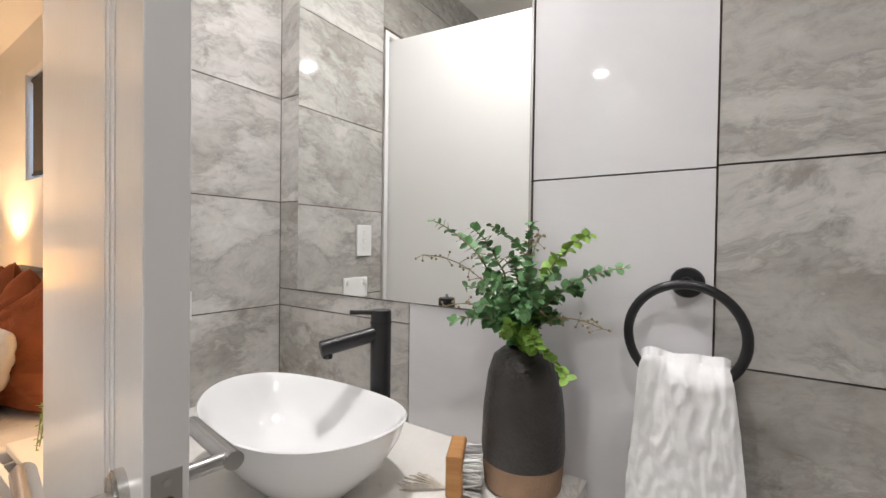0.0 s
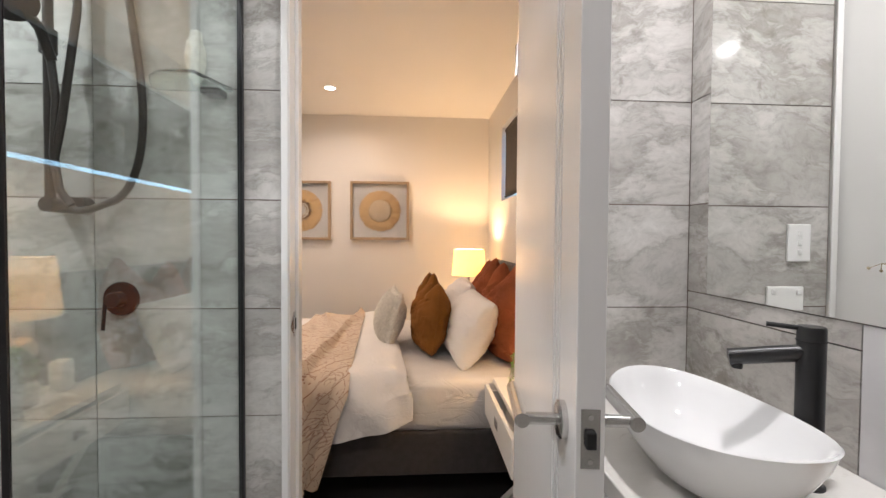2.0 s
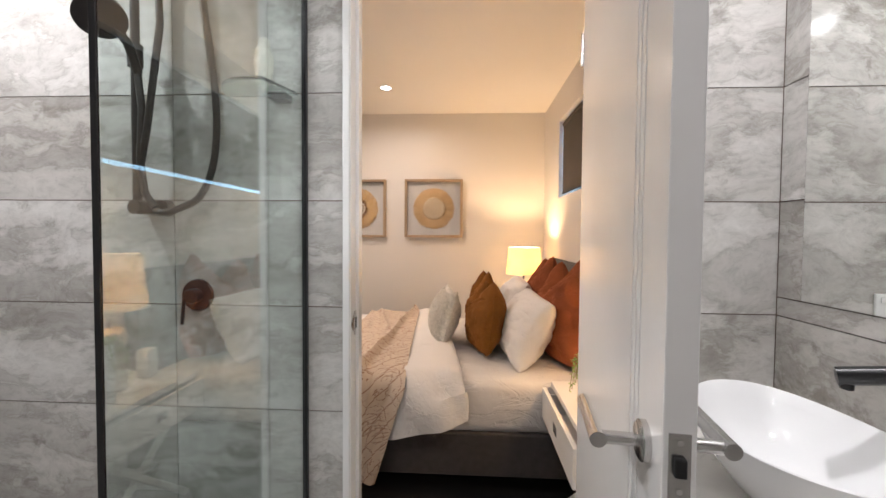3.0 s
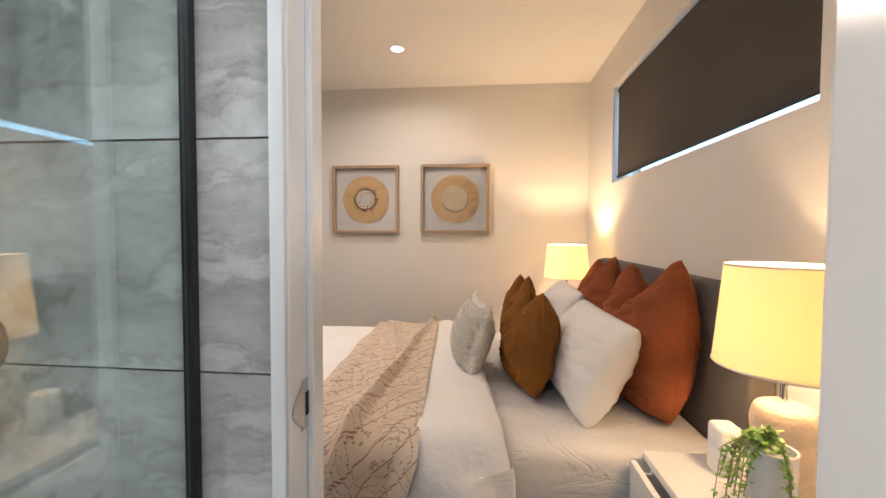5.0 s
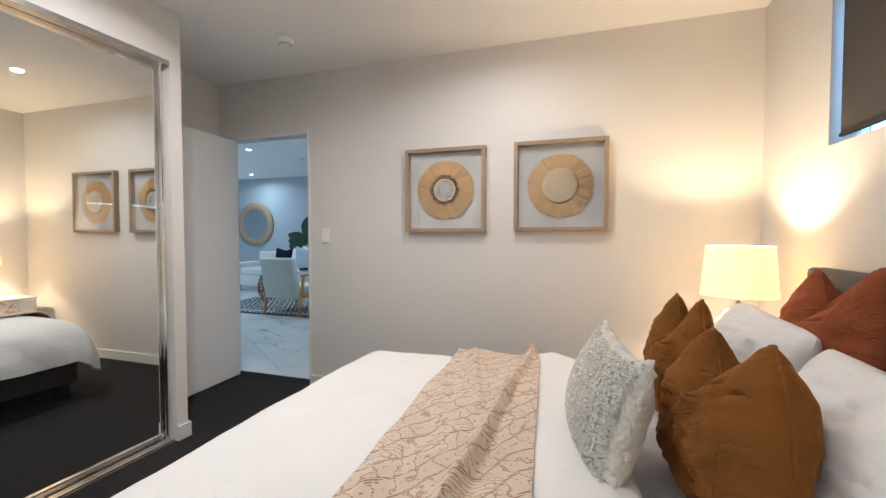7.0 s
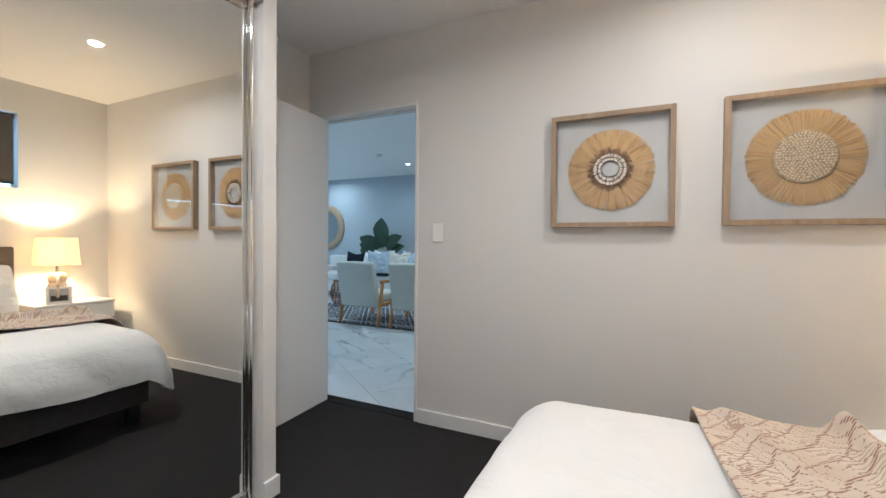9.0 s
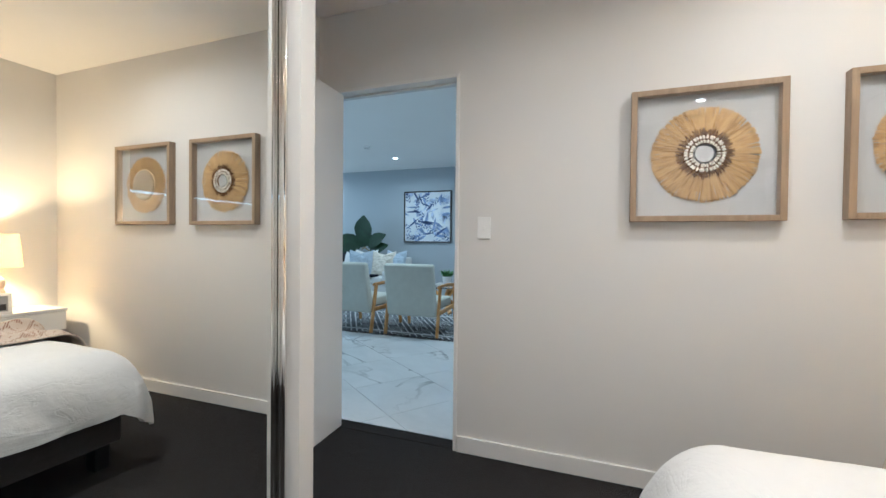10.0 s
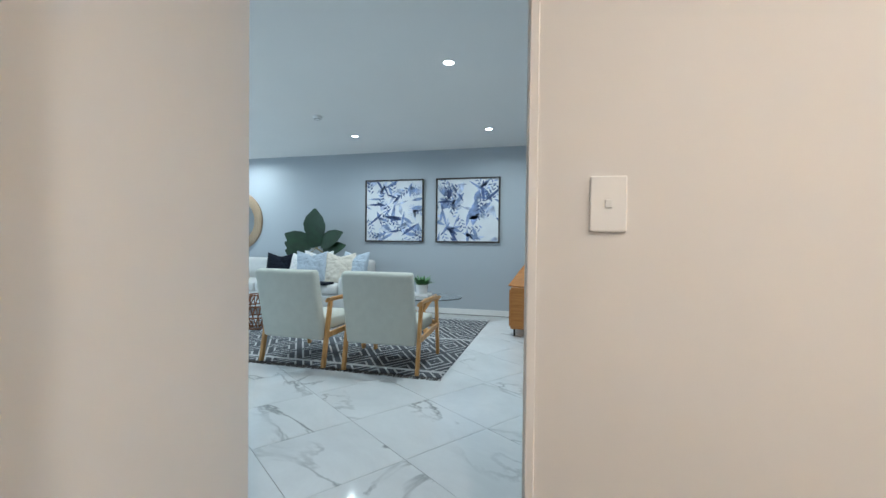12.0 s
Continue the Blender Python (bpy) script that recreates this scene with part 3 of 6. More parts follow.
bmesh.ops.recalc_face_normals(bm, faces=bm.faces[:])
strike = single("strike_plate", bm, M_CHROME, "satin steel strike plate with a rounded lip on the door lining", "strike plate")
# hole is not cut: a near-black patch on the plate paints its shade
part("strike_hole", boxes((-1.859, D2[0] + 0.0216, 1.004, -1.845, D2[0] + 0.0221, 1.036)), M_DARK, strike)


def downlight(x, y, z):
    d = thing("downlight", (x, y, z), "round white recessed ceiling downlight, switched on", "downlight", "downlights")
    part("trim_ring", bm_lathe([(0.042, 0.002), (0.042, -0.005), (0.047, -0.006), (0.053, -0.003), (0.053, 0.002)], 32, None, pose(x, y, z)), M_PLASTIC, d)
    part("lens", bm_lathe([(0, -0.001), (0.042, -0.001)], 24, None, pose(x, y, z - 0.002)), M_SPOT, d)


# fittings for every lamp, the two added bedroom ones included
for lx, ly, lz, lp, lc in DOWNLIGHTS:
    downlight(lx, ly, lz)
for (x, y, z) in ((-4.43, -2.306, CH), (-8.46, -5.2, LCH)):
    d = thing("smoke_alarm", (x, y, z), "round white plastic smoke alarm on the ceiling", "smoke alarm")
    part("body", bm_lathe([(0, -0.035), (0.03, -0.035), (0.048, -0.026), (0.055, -0.008), (0.055, 0)], 28, None, pose(x, y, z)), M_PLASTIC, d)
    part("grille", bm_lathe([(0.034, -0.0362), (0.040, -0.0335), (0.043, -0.031)], 28, None, pose(x, y, z)), M_MAT, d)

# window with its roller blind drawn down
win = structure("window_1", boxes((WIN[0], NY + 0.085, WIN[2], WIN[0] + 0.012, NY + 0.125, WIN[3]), (WIN[1] - 0.012, NY + 0.085, WIN[2], WIN[1], NY + 0.125, WIN[3]),
                                  (WIN[0] + 0.012, NY + 0.085, WIN[2], WIN[1] - 0.012, NY + 0.125, WIN[2] + 0.010), (WIN[0] + 0.012, NY + 0.085, WIN[3] - 0.012, WIN[1] - 0.012, NY + 0.125, WIN[3])), M_TRIM, "high narrow bedroom window with white frame", "window")
part("window_pane", boxes((WIN[0] + 0.012, NY + 0.10, WIN[2] + 0.010, WIN[1] - 0.012, NY + 0.106, WIN[3] - 0.012)), M_PANE, win).visible_shadow = False
structure("backdrop_window", boxes((WIN[0] - 0.3, NY + 0.30, WIN[2] - 0.3, WIN[1] + 0.3, NY + 0.31, WIN[3] + 0.3)), M_SKY, "bright evening sky outside the bedroom window", "backdrop")
bl = thing("roller_blind", (-3.38, NY + 0.03, WIN[2]), "charcoal roller blind drawn down over the window", "blind")
part("cloth", boxes((WIN[0] + 0.022, NY + 0.030, WIN[2] + 0.040, WIN[1] - 0.022, NY + 0.033, WIN[3] - 0.02)), M_BLIND, bl)
part("bottom_rail", boxes((WIN[0] + 0.022, NY + 0.022, WIN[2] + 0.030, WIN[1] - 0.022, NY + 0.040, WIN[2] + 0.046), bevel=0.004), M_BLIND, bl)
part("roller", bm_rod((WIN[0] + 0.015, NY + 0.042, WIN[3] - 0.03), (WIN[1] - 0.015, NY + 0.042, WIN[3] - 0.03), 0.02, 16), M_BLIND, bl)


def wall_plate(name, m, w, h, rockers, label, category):
    """A plate in the x-z plane of m, facing -y."""
    p = new(name)
    tagged(p, label, category)
    part("plate", bm_box(-w / 2, -0.009, -h / 2, w / 2, 0, h / 2, 0.003), M_PLASTIC, p)
    for (rx, rz, rw, rh) in rockers:
        part("rocker", bm_box(rx - rw / 2, -0.013, rz - rh / 2, rx + rw / 2, -0.008, rz + rh / 2, 0.002), M_PLASTIC, p)
    p.matrix_world = m
    return p


wall_plate("light_switch", pose(WX, -2.356, 1.225, 0, 0, 90), 0.072, 0.116, [(0, 0, 0.014, 0.018)], "white plastic light switch with one rocker", "light switch")
wall_plate("light_switch", pose(TX, 0.280, 1.266, 0, 0, 90), 0.073, 0.114, [(0, 0.028, 0.013, 0.016), (0, 0, 0.013, 0.016), (0, -0.028, 0.013, 0.016)], "white plastic light switch with three rockers", "light switch")
wall_plate("power_outlet", pose(TX, 0.320, 1.097, 0, 0, 90), 0.116, 0.073, [(-0.04, 0.02, 0.014, 0.016), (0.04, 0.02, 0.014, 0.016)], "white plastic double power outlet", "power outlet")


# ---- wardrobe ----
def mirror_door(x0, x1, y, label):
    d = thing("mirrored_slider", ((x0 + x1) / 2, y, 0.02), label, "mirror door", "sliding wardrobe doors")
    z0, z1 = 0.022, 2.205
    part("mirror", boxes((x0 + 0.02, y - 0.004, z0 + 0.03, x1 - 0.02, y, z1 - 0.02)), M_MIRROR, d, "clear silvered mirror")
    for a in (x0, x1 - 0.028):
        part("stile", bm_tube([(a + 0.014, y + 0.014, z0), (a + 0.014, y + 0.014, z1)], 0.0145, 16), M_BRIGHT, d, "bright rounded metal stile")
    part("bottom_rail", boxes((x0 + 0.028, y - 0.006, z0, x1 - 0.028, y + 0.012, z0 + 0.032), bevel=0.003), M_BRIGHT, d)
    part("top_rail", boxes((x0 + 0.028, y - 0.006, z1 - 0.024, x1 - 0.028, y + 0.012, z1), bevel=0.003), M_BRIGHT, d)


mirror_door(-3.906, -2.88, -2.768, "sliding wardrobe door of full-height mirror, shut")
mirror_door(-2.93, BX - 0.01, -2.730, "sliding wardrobe door of full-height mirror, overlapping the other")
trk = thing("wardrobe_track", (-2.93, -2.73, 0), "metal double floor and head track of the wardrobe doors", "door track")
part("floor_track", boxes((-3.911, -2.795, 0.001, BX, -2.706, 0.008), (-3.911, -2.792, 0.008, BX, -2.784, 0.02), (-3.911, -2.754, 0.008, BX, -2.747, 0.02), (-3.911, -2.714, 0.008, BX, -2.707, 0.02), bevel=0.0015), M_BRIGHT, trk)
part("head_track", boxes((-3.911, -2.795, 2.205, BX, -2.696, 2.235), bevel=0.002), M_CHROME, trk)
# near-black sheet close behind the doors, painting the wardrobe's inner shade
structure("wardrobe_back", boxes((-3.911, -2.82, 0.0, BX, -2.81, 2.23)), M_DARK, "near-black sheet for the shade inside the wardrobe", "wardrobe")

# ---- bed ----
HX0, HX1, FY = -4.19, -2.60, -1.50
bed = thing("bed", (-3.395, -0.5, 0), "queen bed with charcoal upholstered base and padded headboard", "bed")
part("base", bm_box(HX0, FY, 0.125, HX1, 0.47, 0.34, 0.012), M_BASE, bed, "charcoal upholstered bed base")
part("headboard", bm_box(HX0 - 0.035, 0.475, 0.1, HX1 + 0.02, 0.555, 1.095, 0.02, None, 3), M_HEAD, bed, "dark grey-brown padded headboard")
for x in (HX0 + 0.07, HX1 - 0.07):
    for y in (FY + 0.07, 0.38):
        part("leg", bm_box(x - 0.035, y - 0.035, 0.0, x + 0.035, y + 0.035, 0.126, 0.004), M_BLACK, bed, "short black block leg")


def rumple(bm, amp, freq, seed=0.0):
    bm.normal_update()
    for v in bm.verts:
        v.co += v.normal * amp * noise.fractal(v.co * freq + Vector((seed, seed * 2, 0)), 1.0, 2.0, 3)


def mattress():
    bm = bm_box(HX0 + 0.01, FY + 0.01, 0.335, HX1 - 0.005, 0.472, 0.580, 0.05, None, 4)
    bmesh.ops.subdivide_edges(bm, edges=[e for e in bm.edges if e.calc_length() > 0.2], cuts=24, use_grid_fill=True)
    bm.normal_update()
    for v in bm.verts:
        n = noise.fractal(Vector((v.co.x * 2.0, v.co.y * 3.5, v.co.z * 9)), 1.0, 2.0, 3)
        v.co += v.normal * (0.006 * n + (0.006 if v.co.z < 0.42 else 0))
    return bm


part("mattress", mattress(), M_SHEET, bed, "mattress in a pale grey fitted sheet")


def edge_fold(s, half, r):
    """Along a cloth that lies flat to half - r and then bends down: its place across, and its drop."""
    a = abs(s)
    sg = 1 if s > 0 else -1
    flat = half - r
    if a <= flat:
        return s, 0.0
    arc = math.pi / 2 * r
    if a <= flat + arc:
        th = (a - flat) / r
        return sg * (flat + r * math.sin(th)), r * (1 - math.cos(th))
    return sg * half, r + (a - flat - arc)


BCX = -3.395


def sheet(s_range, t_range, at, ns, nt, thick=0.012, uvname=None):
    """A cloth from a function of two lengths, closed with its thickness."""
    bm = bmesh.new()
    lay = bm.loops.layers.uv.new(uvname) if uvname else None
    grid, par = [], {}
    for i in range(ns + 1):
        row = []
        for j in range(nt + 1):
            s, t = s_range[0] + (s_range[1] - s_range[0]) * i / ns, t_range[0] + (t_range[1] - t_range[0]) * j / nt
            v = bm.verts.new(at(s, t))
            par[v] = (s, t)
            row.append(v)
        grid.append(row)
    for i in range(ns):
        for j in range(nt):
            f = bm.faces.new((grid[i][j], grid[i + 1][j], grid[i + 1][j + 1], grid[i][j + 1]))
            if lay:
                for lp in f.loops:
                    lp[lay].uv = par[lp.vert]
    bmesh.ops.recalc_face_normals(bm, faces=bm.faces[:])
    if sum(f.normal.z for f in bm.faces) < 0:
        bmesh.ops.reverse_faces(bm, faces=bm.faces[:])
    bm.normal_update()
    under = {v: bm.verts.new(v.co - v.normal * thick) for row in grid for v in row}
    for i in range(ns):
        for j in range(nt):
            f = bm.faces.new([under[v] for v in (grid[i][j], grid[i][j + 1], grid[i + 1][j + 1], grid[i + 1][j])])
    rim = [(i, 0) for i in range(ns)] + [(ns, j) for j in range(nt)] + [(i, nt) for i in range(ns, 0, -1)] + [(0, j) for j in range(nt, 0, -1)]
    for a, b in zip(rim, rim[1:] + rim[:1]):
        va, vb = grid[a[0]][a[1]], grid[b[0]][b[1]]
        f = bm.faces.new((va, vb, under[vb], under[va]))
        if lay:
            for lp, q in zip(f.loops, (va, vb, vb, va)):
                lp[lay].uv = par[q]
    bmesh.ops.recalc_face_normals(bm, faces=bm.faces[:])
    return bm


def duvet_at(s, t):
    """Flat on top, bent down round all edges and round the two foot corners, with a puffed hem."""
    r, fx, fy = 0.10, 0.705, 0.96
    a, b = max(0.0, abs(s) - fx), max(0.0, abs(t) - fy)
    x, y = math.copysign(min(abs(s), fx), s), math.copysign(min(abs(t), fy), t)
    n = noise.fractal(Vector((s * 2.2, t * 2.2, 3.1)), 1.0, 2.0, 4)
    rho, drop = max(a, b), 0.0
    z = 0.600 + 0.010 * n + 0.012 * math.cos(min(1.5, abs(s) * 1.9))
    if rho > 0:
        h = math.hypot(a, b)
        ex, ey = math.copysign(a / h, s), math.copysign(b / h, t)
        corner = 2 * a * b / (h * h)
        arc = math.pi / 2 * r
        out = r * math.sin(min(rho, arc) / r)
        drop = r * (1 - math.cos(min(rho, arc) / r)) + max(0.0, rho - arc)
        f = min(1, drop / 0.30)
        out += (0.050 + 0.045 * abs(ey) + 0.05 * corner) * math.sin(math.pi * 0.54 * f) + 0.014 * f * math.sin(13 * (s - t) + 2.5 * n)
        x, y, z = x + ex * out, y + ey * out, z - drop * (0.96 + 0.30 * corner) + 0.012 * f * math.sin(8 * (s + t))
    return Vector((BCX + x, -0.485 + y, z))


duvet = thing("duvet", (BCX, -1.0, 0.62), "plain white cotton duvet spread over the bed and turned back", "duvet")
part("cover", sheet((-1.08, 1.0), (-1.325, 0.0), duvet_at, 130, 80, 0.02), M_LINEN, duvet)


def turnback_at(s, t):
    """The folded-back end: an oval roll across the bed that hangs over its side. t: round the roll, 0 to 1."""
    x, dx = edge_fold(s, 0.84, 0.07)
    k = (s + 0.84) / 1.68
    c = -0.53 + 0.13 * k + 0.03 * math.sin(3 * s)
    half = 0.105 + 0.05 * k + 0.03 * min(1, dx / 0.15)
    a = 2 * math.pi * t
    n = noise.fractal(Vector((s * 3.0, math.cos(a) * 1.2, math.sin(a) * 1.2 + 4)), 1.0, 2.0, 3)
    ripple = 0.016 * min(1, dx / 0.08) * math.sin(4 * a + 15 * s)
    h = 0.030 + 0.008 * n + ripple + 0.026 * min(1, dx / 0.12)
    y = c + half * math.cos(a) + 0.012 * n
    up = h * math.sin(a)
    if dx > 0.07:
        return Vector((BCX + x + math.copysign(0.012 + up, s), y, 0.618 - dx + 0.05 * math.cos(a) * (dx > 0.1)))
    return Vector((BCX + x + (up * dx / 0.07 if s > 0 else -up * dx / 0.07), y, 0.618 - dx + up * (1 - dx / 0.09)))


def turnback():
    bm = bmesh.new()
    ns, nt = 90, 40
    rows = []
    for i in range(ns + 1):
        s = -0.98 + (1.05 + 0.98) * i / ns
        rows.append([bm.verts.new(turnback_at(s, j / nt)) for j in range(nt)])
    for i in range(ns):
        for j in range(nt):
            bm.faces.new((rows[i][j], rows[i + 1][j], rows[i + 1][(j + 1) % nt], rows[i][(j + 1) % nt]))
    bm.faces.new(rows[0])
    bm.faces.new(rows[-1][::-1])
    bmesh.ops.recalc_face_normals(bm, faces=bm.faces[:])
    return bm


part("turned_back_edge", turnback(), M_LINEN, duvet, "soft folded-back roll of the white duvet")


def throw_at(s, t):
    x, dx = edge_fold(s, 0.865, 0.08)
    k = (s + 0.86) / 1.72
    y = -1.035 + 0.105 * k + t * (1.0 + 0.05 * k) - 0.95 * max(0, dx - 0.06) * max(0, t - 0.02) * (s > 0)
    n = noise.fractal(Vector((s * 2.5, t * 3.5, 8.0)), 1.0, 2.0, 3)
    crease = math.exp(-((t - 0.29 + 0.11 * s) / 0.024) ** 2) * 0.048 + math.exp(-((t - 0.17 - 0.05 * s) / 0.04) ** 2) * 0.014 + math.exp(-((t - 0.07 + 0.03 * s) / 0.03) ** 2) * 0.008
    base = 0.620 + 0.012 * math.cos(min(1.5, abs(s) * 1.9)) + 0.008 * n + 0.014 * max(0.0, 1 - 3.2 * abs(noise.noise(Vector((s * 1.5 + t * 2.0, t * 7.0 - s * 1.2, 5.5))))) + crease + (0.014 / (1 + math.exp(-(t - 0.33 + 0.06 * s) * 160)))
    wave = (0.016 * math.sin(t * 26 + s * 3) + 0.012 * n) * min(1, dx / 0.08)
    out = 0.022 * min(1, dx / 0.1)
    return Vector((BCX + x + math.copysign(out + abs(wave), s) + (wave if dx > 0.05 else 0) * 0.3, y, base - dx))


thr = thing("throw_blanket", (BCX, -0.85, 0.65), "peach knitted throw with brown eyelet diamonds, draped over the bed", "throw blanket")
part("blanket", sheet((-1.12, 1.335), (0.0, 0.42), throw_at, 130, 60, 0.007, "weave"), M_THROW, thr)
random.seed(5)
for t in (0.02, 0.30):
    p = throw_at(1.335, t)
    bm = bm_lathe([(0, 0.0), (0.014, -0.004), (0.017, -0.018), (0.010, -0.030), (0.012, -0.034)], 12, None, pose(p.x + 0.004, p.y, p.z + 0.006))
    for k in range(26):
        a, r = random.uniform(0, 6.28), random.uniform(0.004, 0.010)
        e = 1.9 + random.uniform(-.3, .7)
        bm_tube([(p.x + 0.004 + r * math.cos(a), p.y + r * math.sin(a), p.z - 0.022), (p.x + 0.006 + r * e * math.cos(a), p.y + r * e * math.sin(a), p.z - 0.10 - random.uniform(0, 0.015))], 0.0021, 4, bm)
    part("tassel", bm, M_THROW, thr, "peach yarn tassel")


def cushion_point(u, v, w, h, chop, pinch, peak, soft, ear):
    """A place on a cushion's outline plane: sides drawn in, top corners gathered, top edge struck down into a V."""
    x = w / 2 * u * (1 - pinch * (1 - v * v) - 0.02) * (1 - soft * u * u * v ** 4) * (1 - ear * max(0.0, v) ** 1.4)
    z = h / 2 + h / 2 * v * (1 - pinch * (1 - u * u)) * (1 - soft * u ** 4 * v * v)
    up = max(0.0, (v + 0.2) / 1.2)
    notch = max(0.0, 1 - math.sqrt(u * u + 0.006) / 0.86) ** 1.1
    return x, z - chop * notch * max(0.0, (v - 0.1) / 0.9) ** 1.5 + peak * abs(u) ** 3 * up ** 3, notch


def cushion_mesh(w, h, d, chop=0.0, pinch=0.08, seed=0.0, n=44, wrinkle=0.012, power=0.55, peak=0.04, soft=0.03, ear=0.0):
    """A stuffed cushion that stands on its lower edge: width along x, height along z."""
    bm = bmesh.new()
    vs = [[[None] * (n + 1) for _ in range(n + 1)] for _ in range(2)]
    for side, sg in enumerate((-1, 1)):
        for i in range(n + 1):
            for j in range(n + 1):
                if side and (i in (0, n) or j in (0, n)):
                    vs[1][i][j] = vs[0][i][j]
                    continue
                u, v = math.sin(math.pi / 2 * (-1 + 2 * i / n)) * 0.4 + 0.6 * (-1 + 2 * i / n), math.sin(math.pi / 2 * (-1 + 2 * j / n)) * 0.4 + 0.6 * (-1 + 2 * j / n)
                edge = max(0.0, (1 - u * u) * (1 - v * v))
                x, z, notch = cushion_point(u, v, w, h, chop, pinch, peak, soft, ear)
                th = d / 2 * edge ** power
                if chop:
                    th *= 1 - 0.42 * math.exp(-(u / 0.16) ** 2) * max(0.0, (v - 0.05) / 0.95) ** 0.9 + 0.22 * notch * max(0.0, v)
                k = noise.fractal(Vector((u * 2.0 + seed, v * 2.4, sg * 2.0 + seed)), 1.0, 2.0, 4)
                a = math.atan2(v + 1.15, abs(u) - 1.05)
                pulls = max(0.0, math.sin(7 * a + seed * 3) - 0.35) * math.exp(-((v + 0.75) / 0.5) ** 2 - ((abs(u) - 0.75) / 0.4) ** 2)
                rip = max(0.0, 1 - 5 * abs(noise.noise(Vector((u * 2.2 + seed, v * 5.0 - u, seed * 2 + sg)))))
                y = sg * (th + wrinkle * (k - 1.1 * pulls - 0.55 * rip) * min(1, edge * 5))
                vs[side][i][j] = bm.verts.new((x, y, z))
        for i in range(n):
            for j in range(n):
                q = (vs[side][i][j], vs[side][i + 1][j], vs[side][i + 1][j + 1], vs[side][i][j + 1])
                bm.faces.new(q if side == 0 else q[::-1])
    bmesh.ops.recalc_face_normals(bm, faces=bm.faces[:])
    return bm


def seam(w, h, pinch, chop, peak, soft, ear, n=40):
    pts = []
    for a, b in (((-1, -1), (1, -1)), ((1, -1), (1, 1)), ((1, 1), (-1, 1)), ((-1, 1), (-1, -1))):
        for k in range(n):
            x, z, _ = cushion_point(a[0] + (b[0] - a[0]) * k / n, a[1] + (b[1] - a[1]) * k / n, w, h, chop, pinch, peak, soft, ear)
            pts.append((x, 0, z))
    return pts


def cushion(name, m, w, h, d, material, label, chop=0.0, pinch=0.08, seed=0.0, piping=True, group="", peak=0.015, wrinkle=0.016, power=0.48, soft=0.03, ear=0.0):
    c = new(name)
    tagged(c, label, "cushion" if "pillow" not in name else "pillow", group)
    part("cover", cushion_mesh(w, h, d, chop, pinch, seed, wrinkle=wrinkle, power=power, peak=peak, soft=soft, ear=ear), material, c)
    if piping:
        part("piping", bm_tube(seam(w, h, pinch, chop, peak, soft, ear), 0.0035, 6, None, True), material, c)
    c.matrix_world = m
    return c


TOP = 0.583
# two large rust cushions against the headboard
cushion("rust_cushion", pose(-3.045, 0.315, TOP, -9, -6, 3), 0.63, 0.555, 0.29, M_RUST, "large rust linen cushion with a chopped top, against the headboard", 0.28, -0.04, 1.0, group="rust cushions", ear=0.24)
cushion("rust_cushion", pose(-3.745, 0.315, TOP, -9, -5, -3), 0.61, 0.535, 0.25, M_RUST, "large rust linen cushion with a chopped top, against the headboard", 0.24, -0.02, 2.3, group="rust cushions", ear=0.28)
# white sleeping pillows leaning on them
cushion("white_pillow", pose(-3.10, 0.045, TOP - 0.012, -26, 0, 2), 0.70, 0.405, 0.27, M_LINEN, "plump white cotton pillow leaning on a rust cushion", 0.0, 0.05, 3.7, False, "white pillows", 0.0, 0.012, 0.42, 0.035)
cushion("white_pillow", pose(-3.80, 0.055, TOP - 0.012, -22, 0, -2), 0.68, 0.42, 0.25, M_LINEN, "plump white cotton pillow leaning on a rust cushion", 0.0, 0.05, 4.9, False, "white pillows", 0.0, 0.012, 0.44, 0.07)
# tan velvet pair
cushion("tan_cushion", pose(-3.19, -0.125, TOP, -9, -5, 7), 0.53, 0.405, 0.25, M_TAN, "tan velvet cushion with a chopped top by white pillows", 0.20, 0.0, 5.5, group="tan velvet cushions", ear=0.42)
cushion("tan_cushion", pose(-3.68, -0.12, TOP, -7, -3, 6), 0.45, 0.43, 0.20, M_TAN, "tan velvet cushion with a chopped top by white pillows", 0.20, 0.02, 6.1, group="tan velvet cushions", ear=0.42)


def boucle():
    bm = cushion_mesh(0.50, 0.345, 0.19, 0.0, 0.09, 7.7, n=56, wrinkle=0.006, peak=0.02, soft=0.0)
    bm.normal_update()
    for v in bm.verts:
        v.co += v.normal * 0.010 * noise.noise(v.co * 75) * (1 if v.co.y < 0.02 else 0.1)
    return bm


b = new("boucle_cushion")
tagged(b, "cream looped boucle cushion leaning on the tan cushions", "cushion")
part("cover", boucle(), M_BOUCLE, b)
random.seed(11)
loops = bmesh.new()
for k in range(1700):
    u, v = random.uniform(-0.93, 0.93), random.uniform(-0.93, 0.93)
    y = -0.095 * max(0, (1 - u * u) * (1 - v * v)) ** 0.55
    x, z, _ = cushion_point(u, v, 0.50, 0.345, 0.0, 0.09, 0.02, 0.0, 0.0)
    a = random.uniform(0, 6.28)
    dx, dz = 0.007 * math.cos(a), 0.007 * math.sin(a)
    bm_tube([(x - dx, y + 0.002, z - dz), (x - dx * .6, y - 0.007, z - dz * .6), (x + dx * .6, y - 0.008, z + dz * .6), (x + dx, y + 0.002, z + dz)], 0.0033, 4, loops)
tagged(part("looped_pile", loops, M_BOUCLE, b), kind="stuff")
b.matrix_world = pose(-3.335, -0.395, TOP + 0.01, -15, 0, 9)


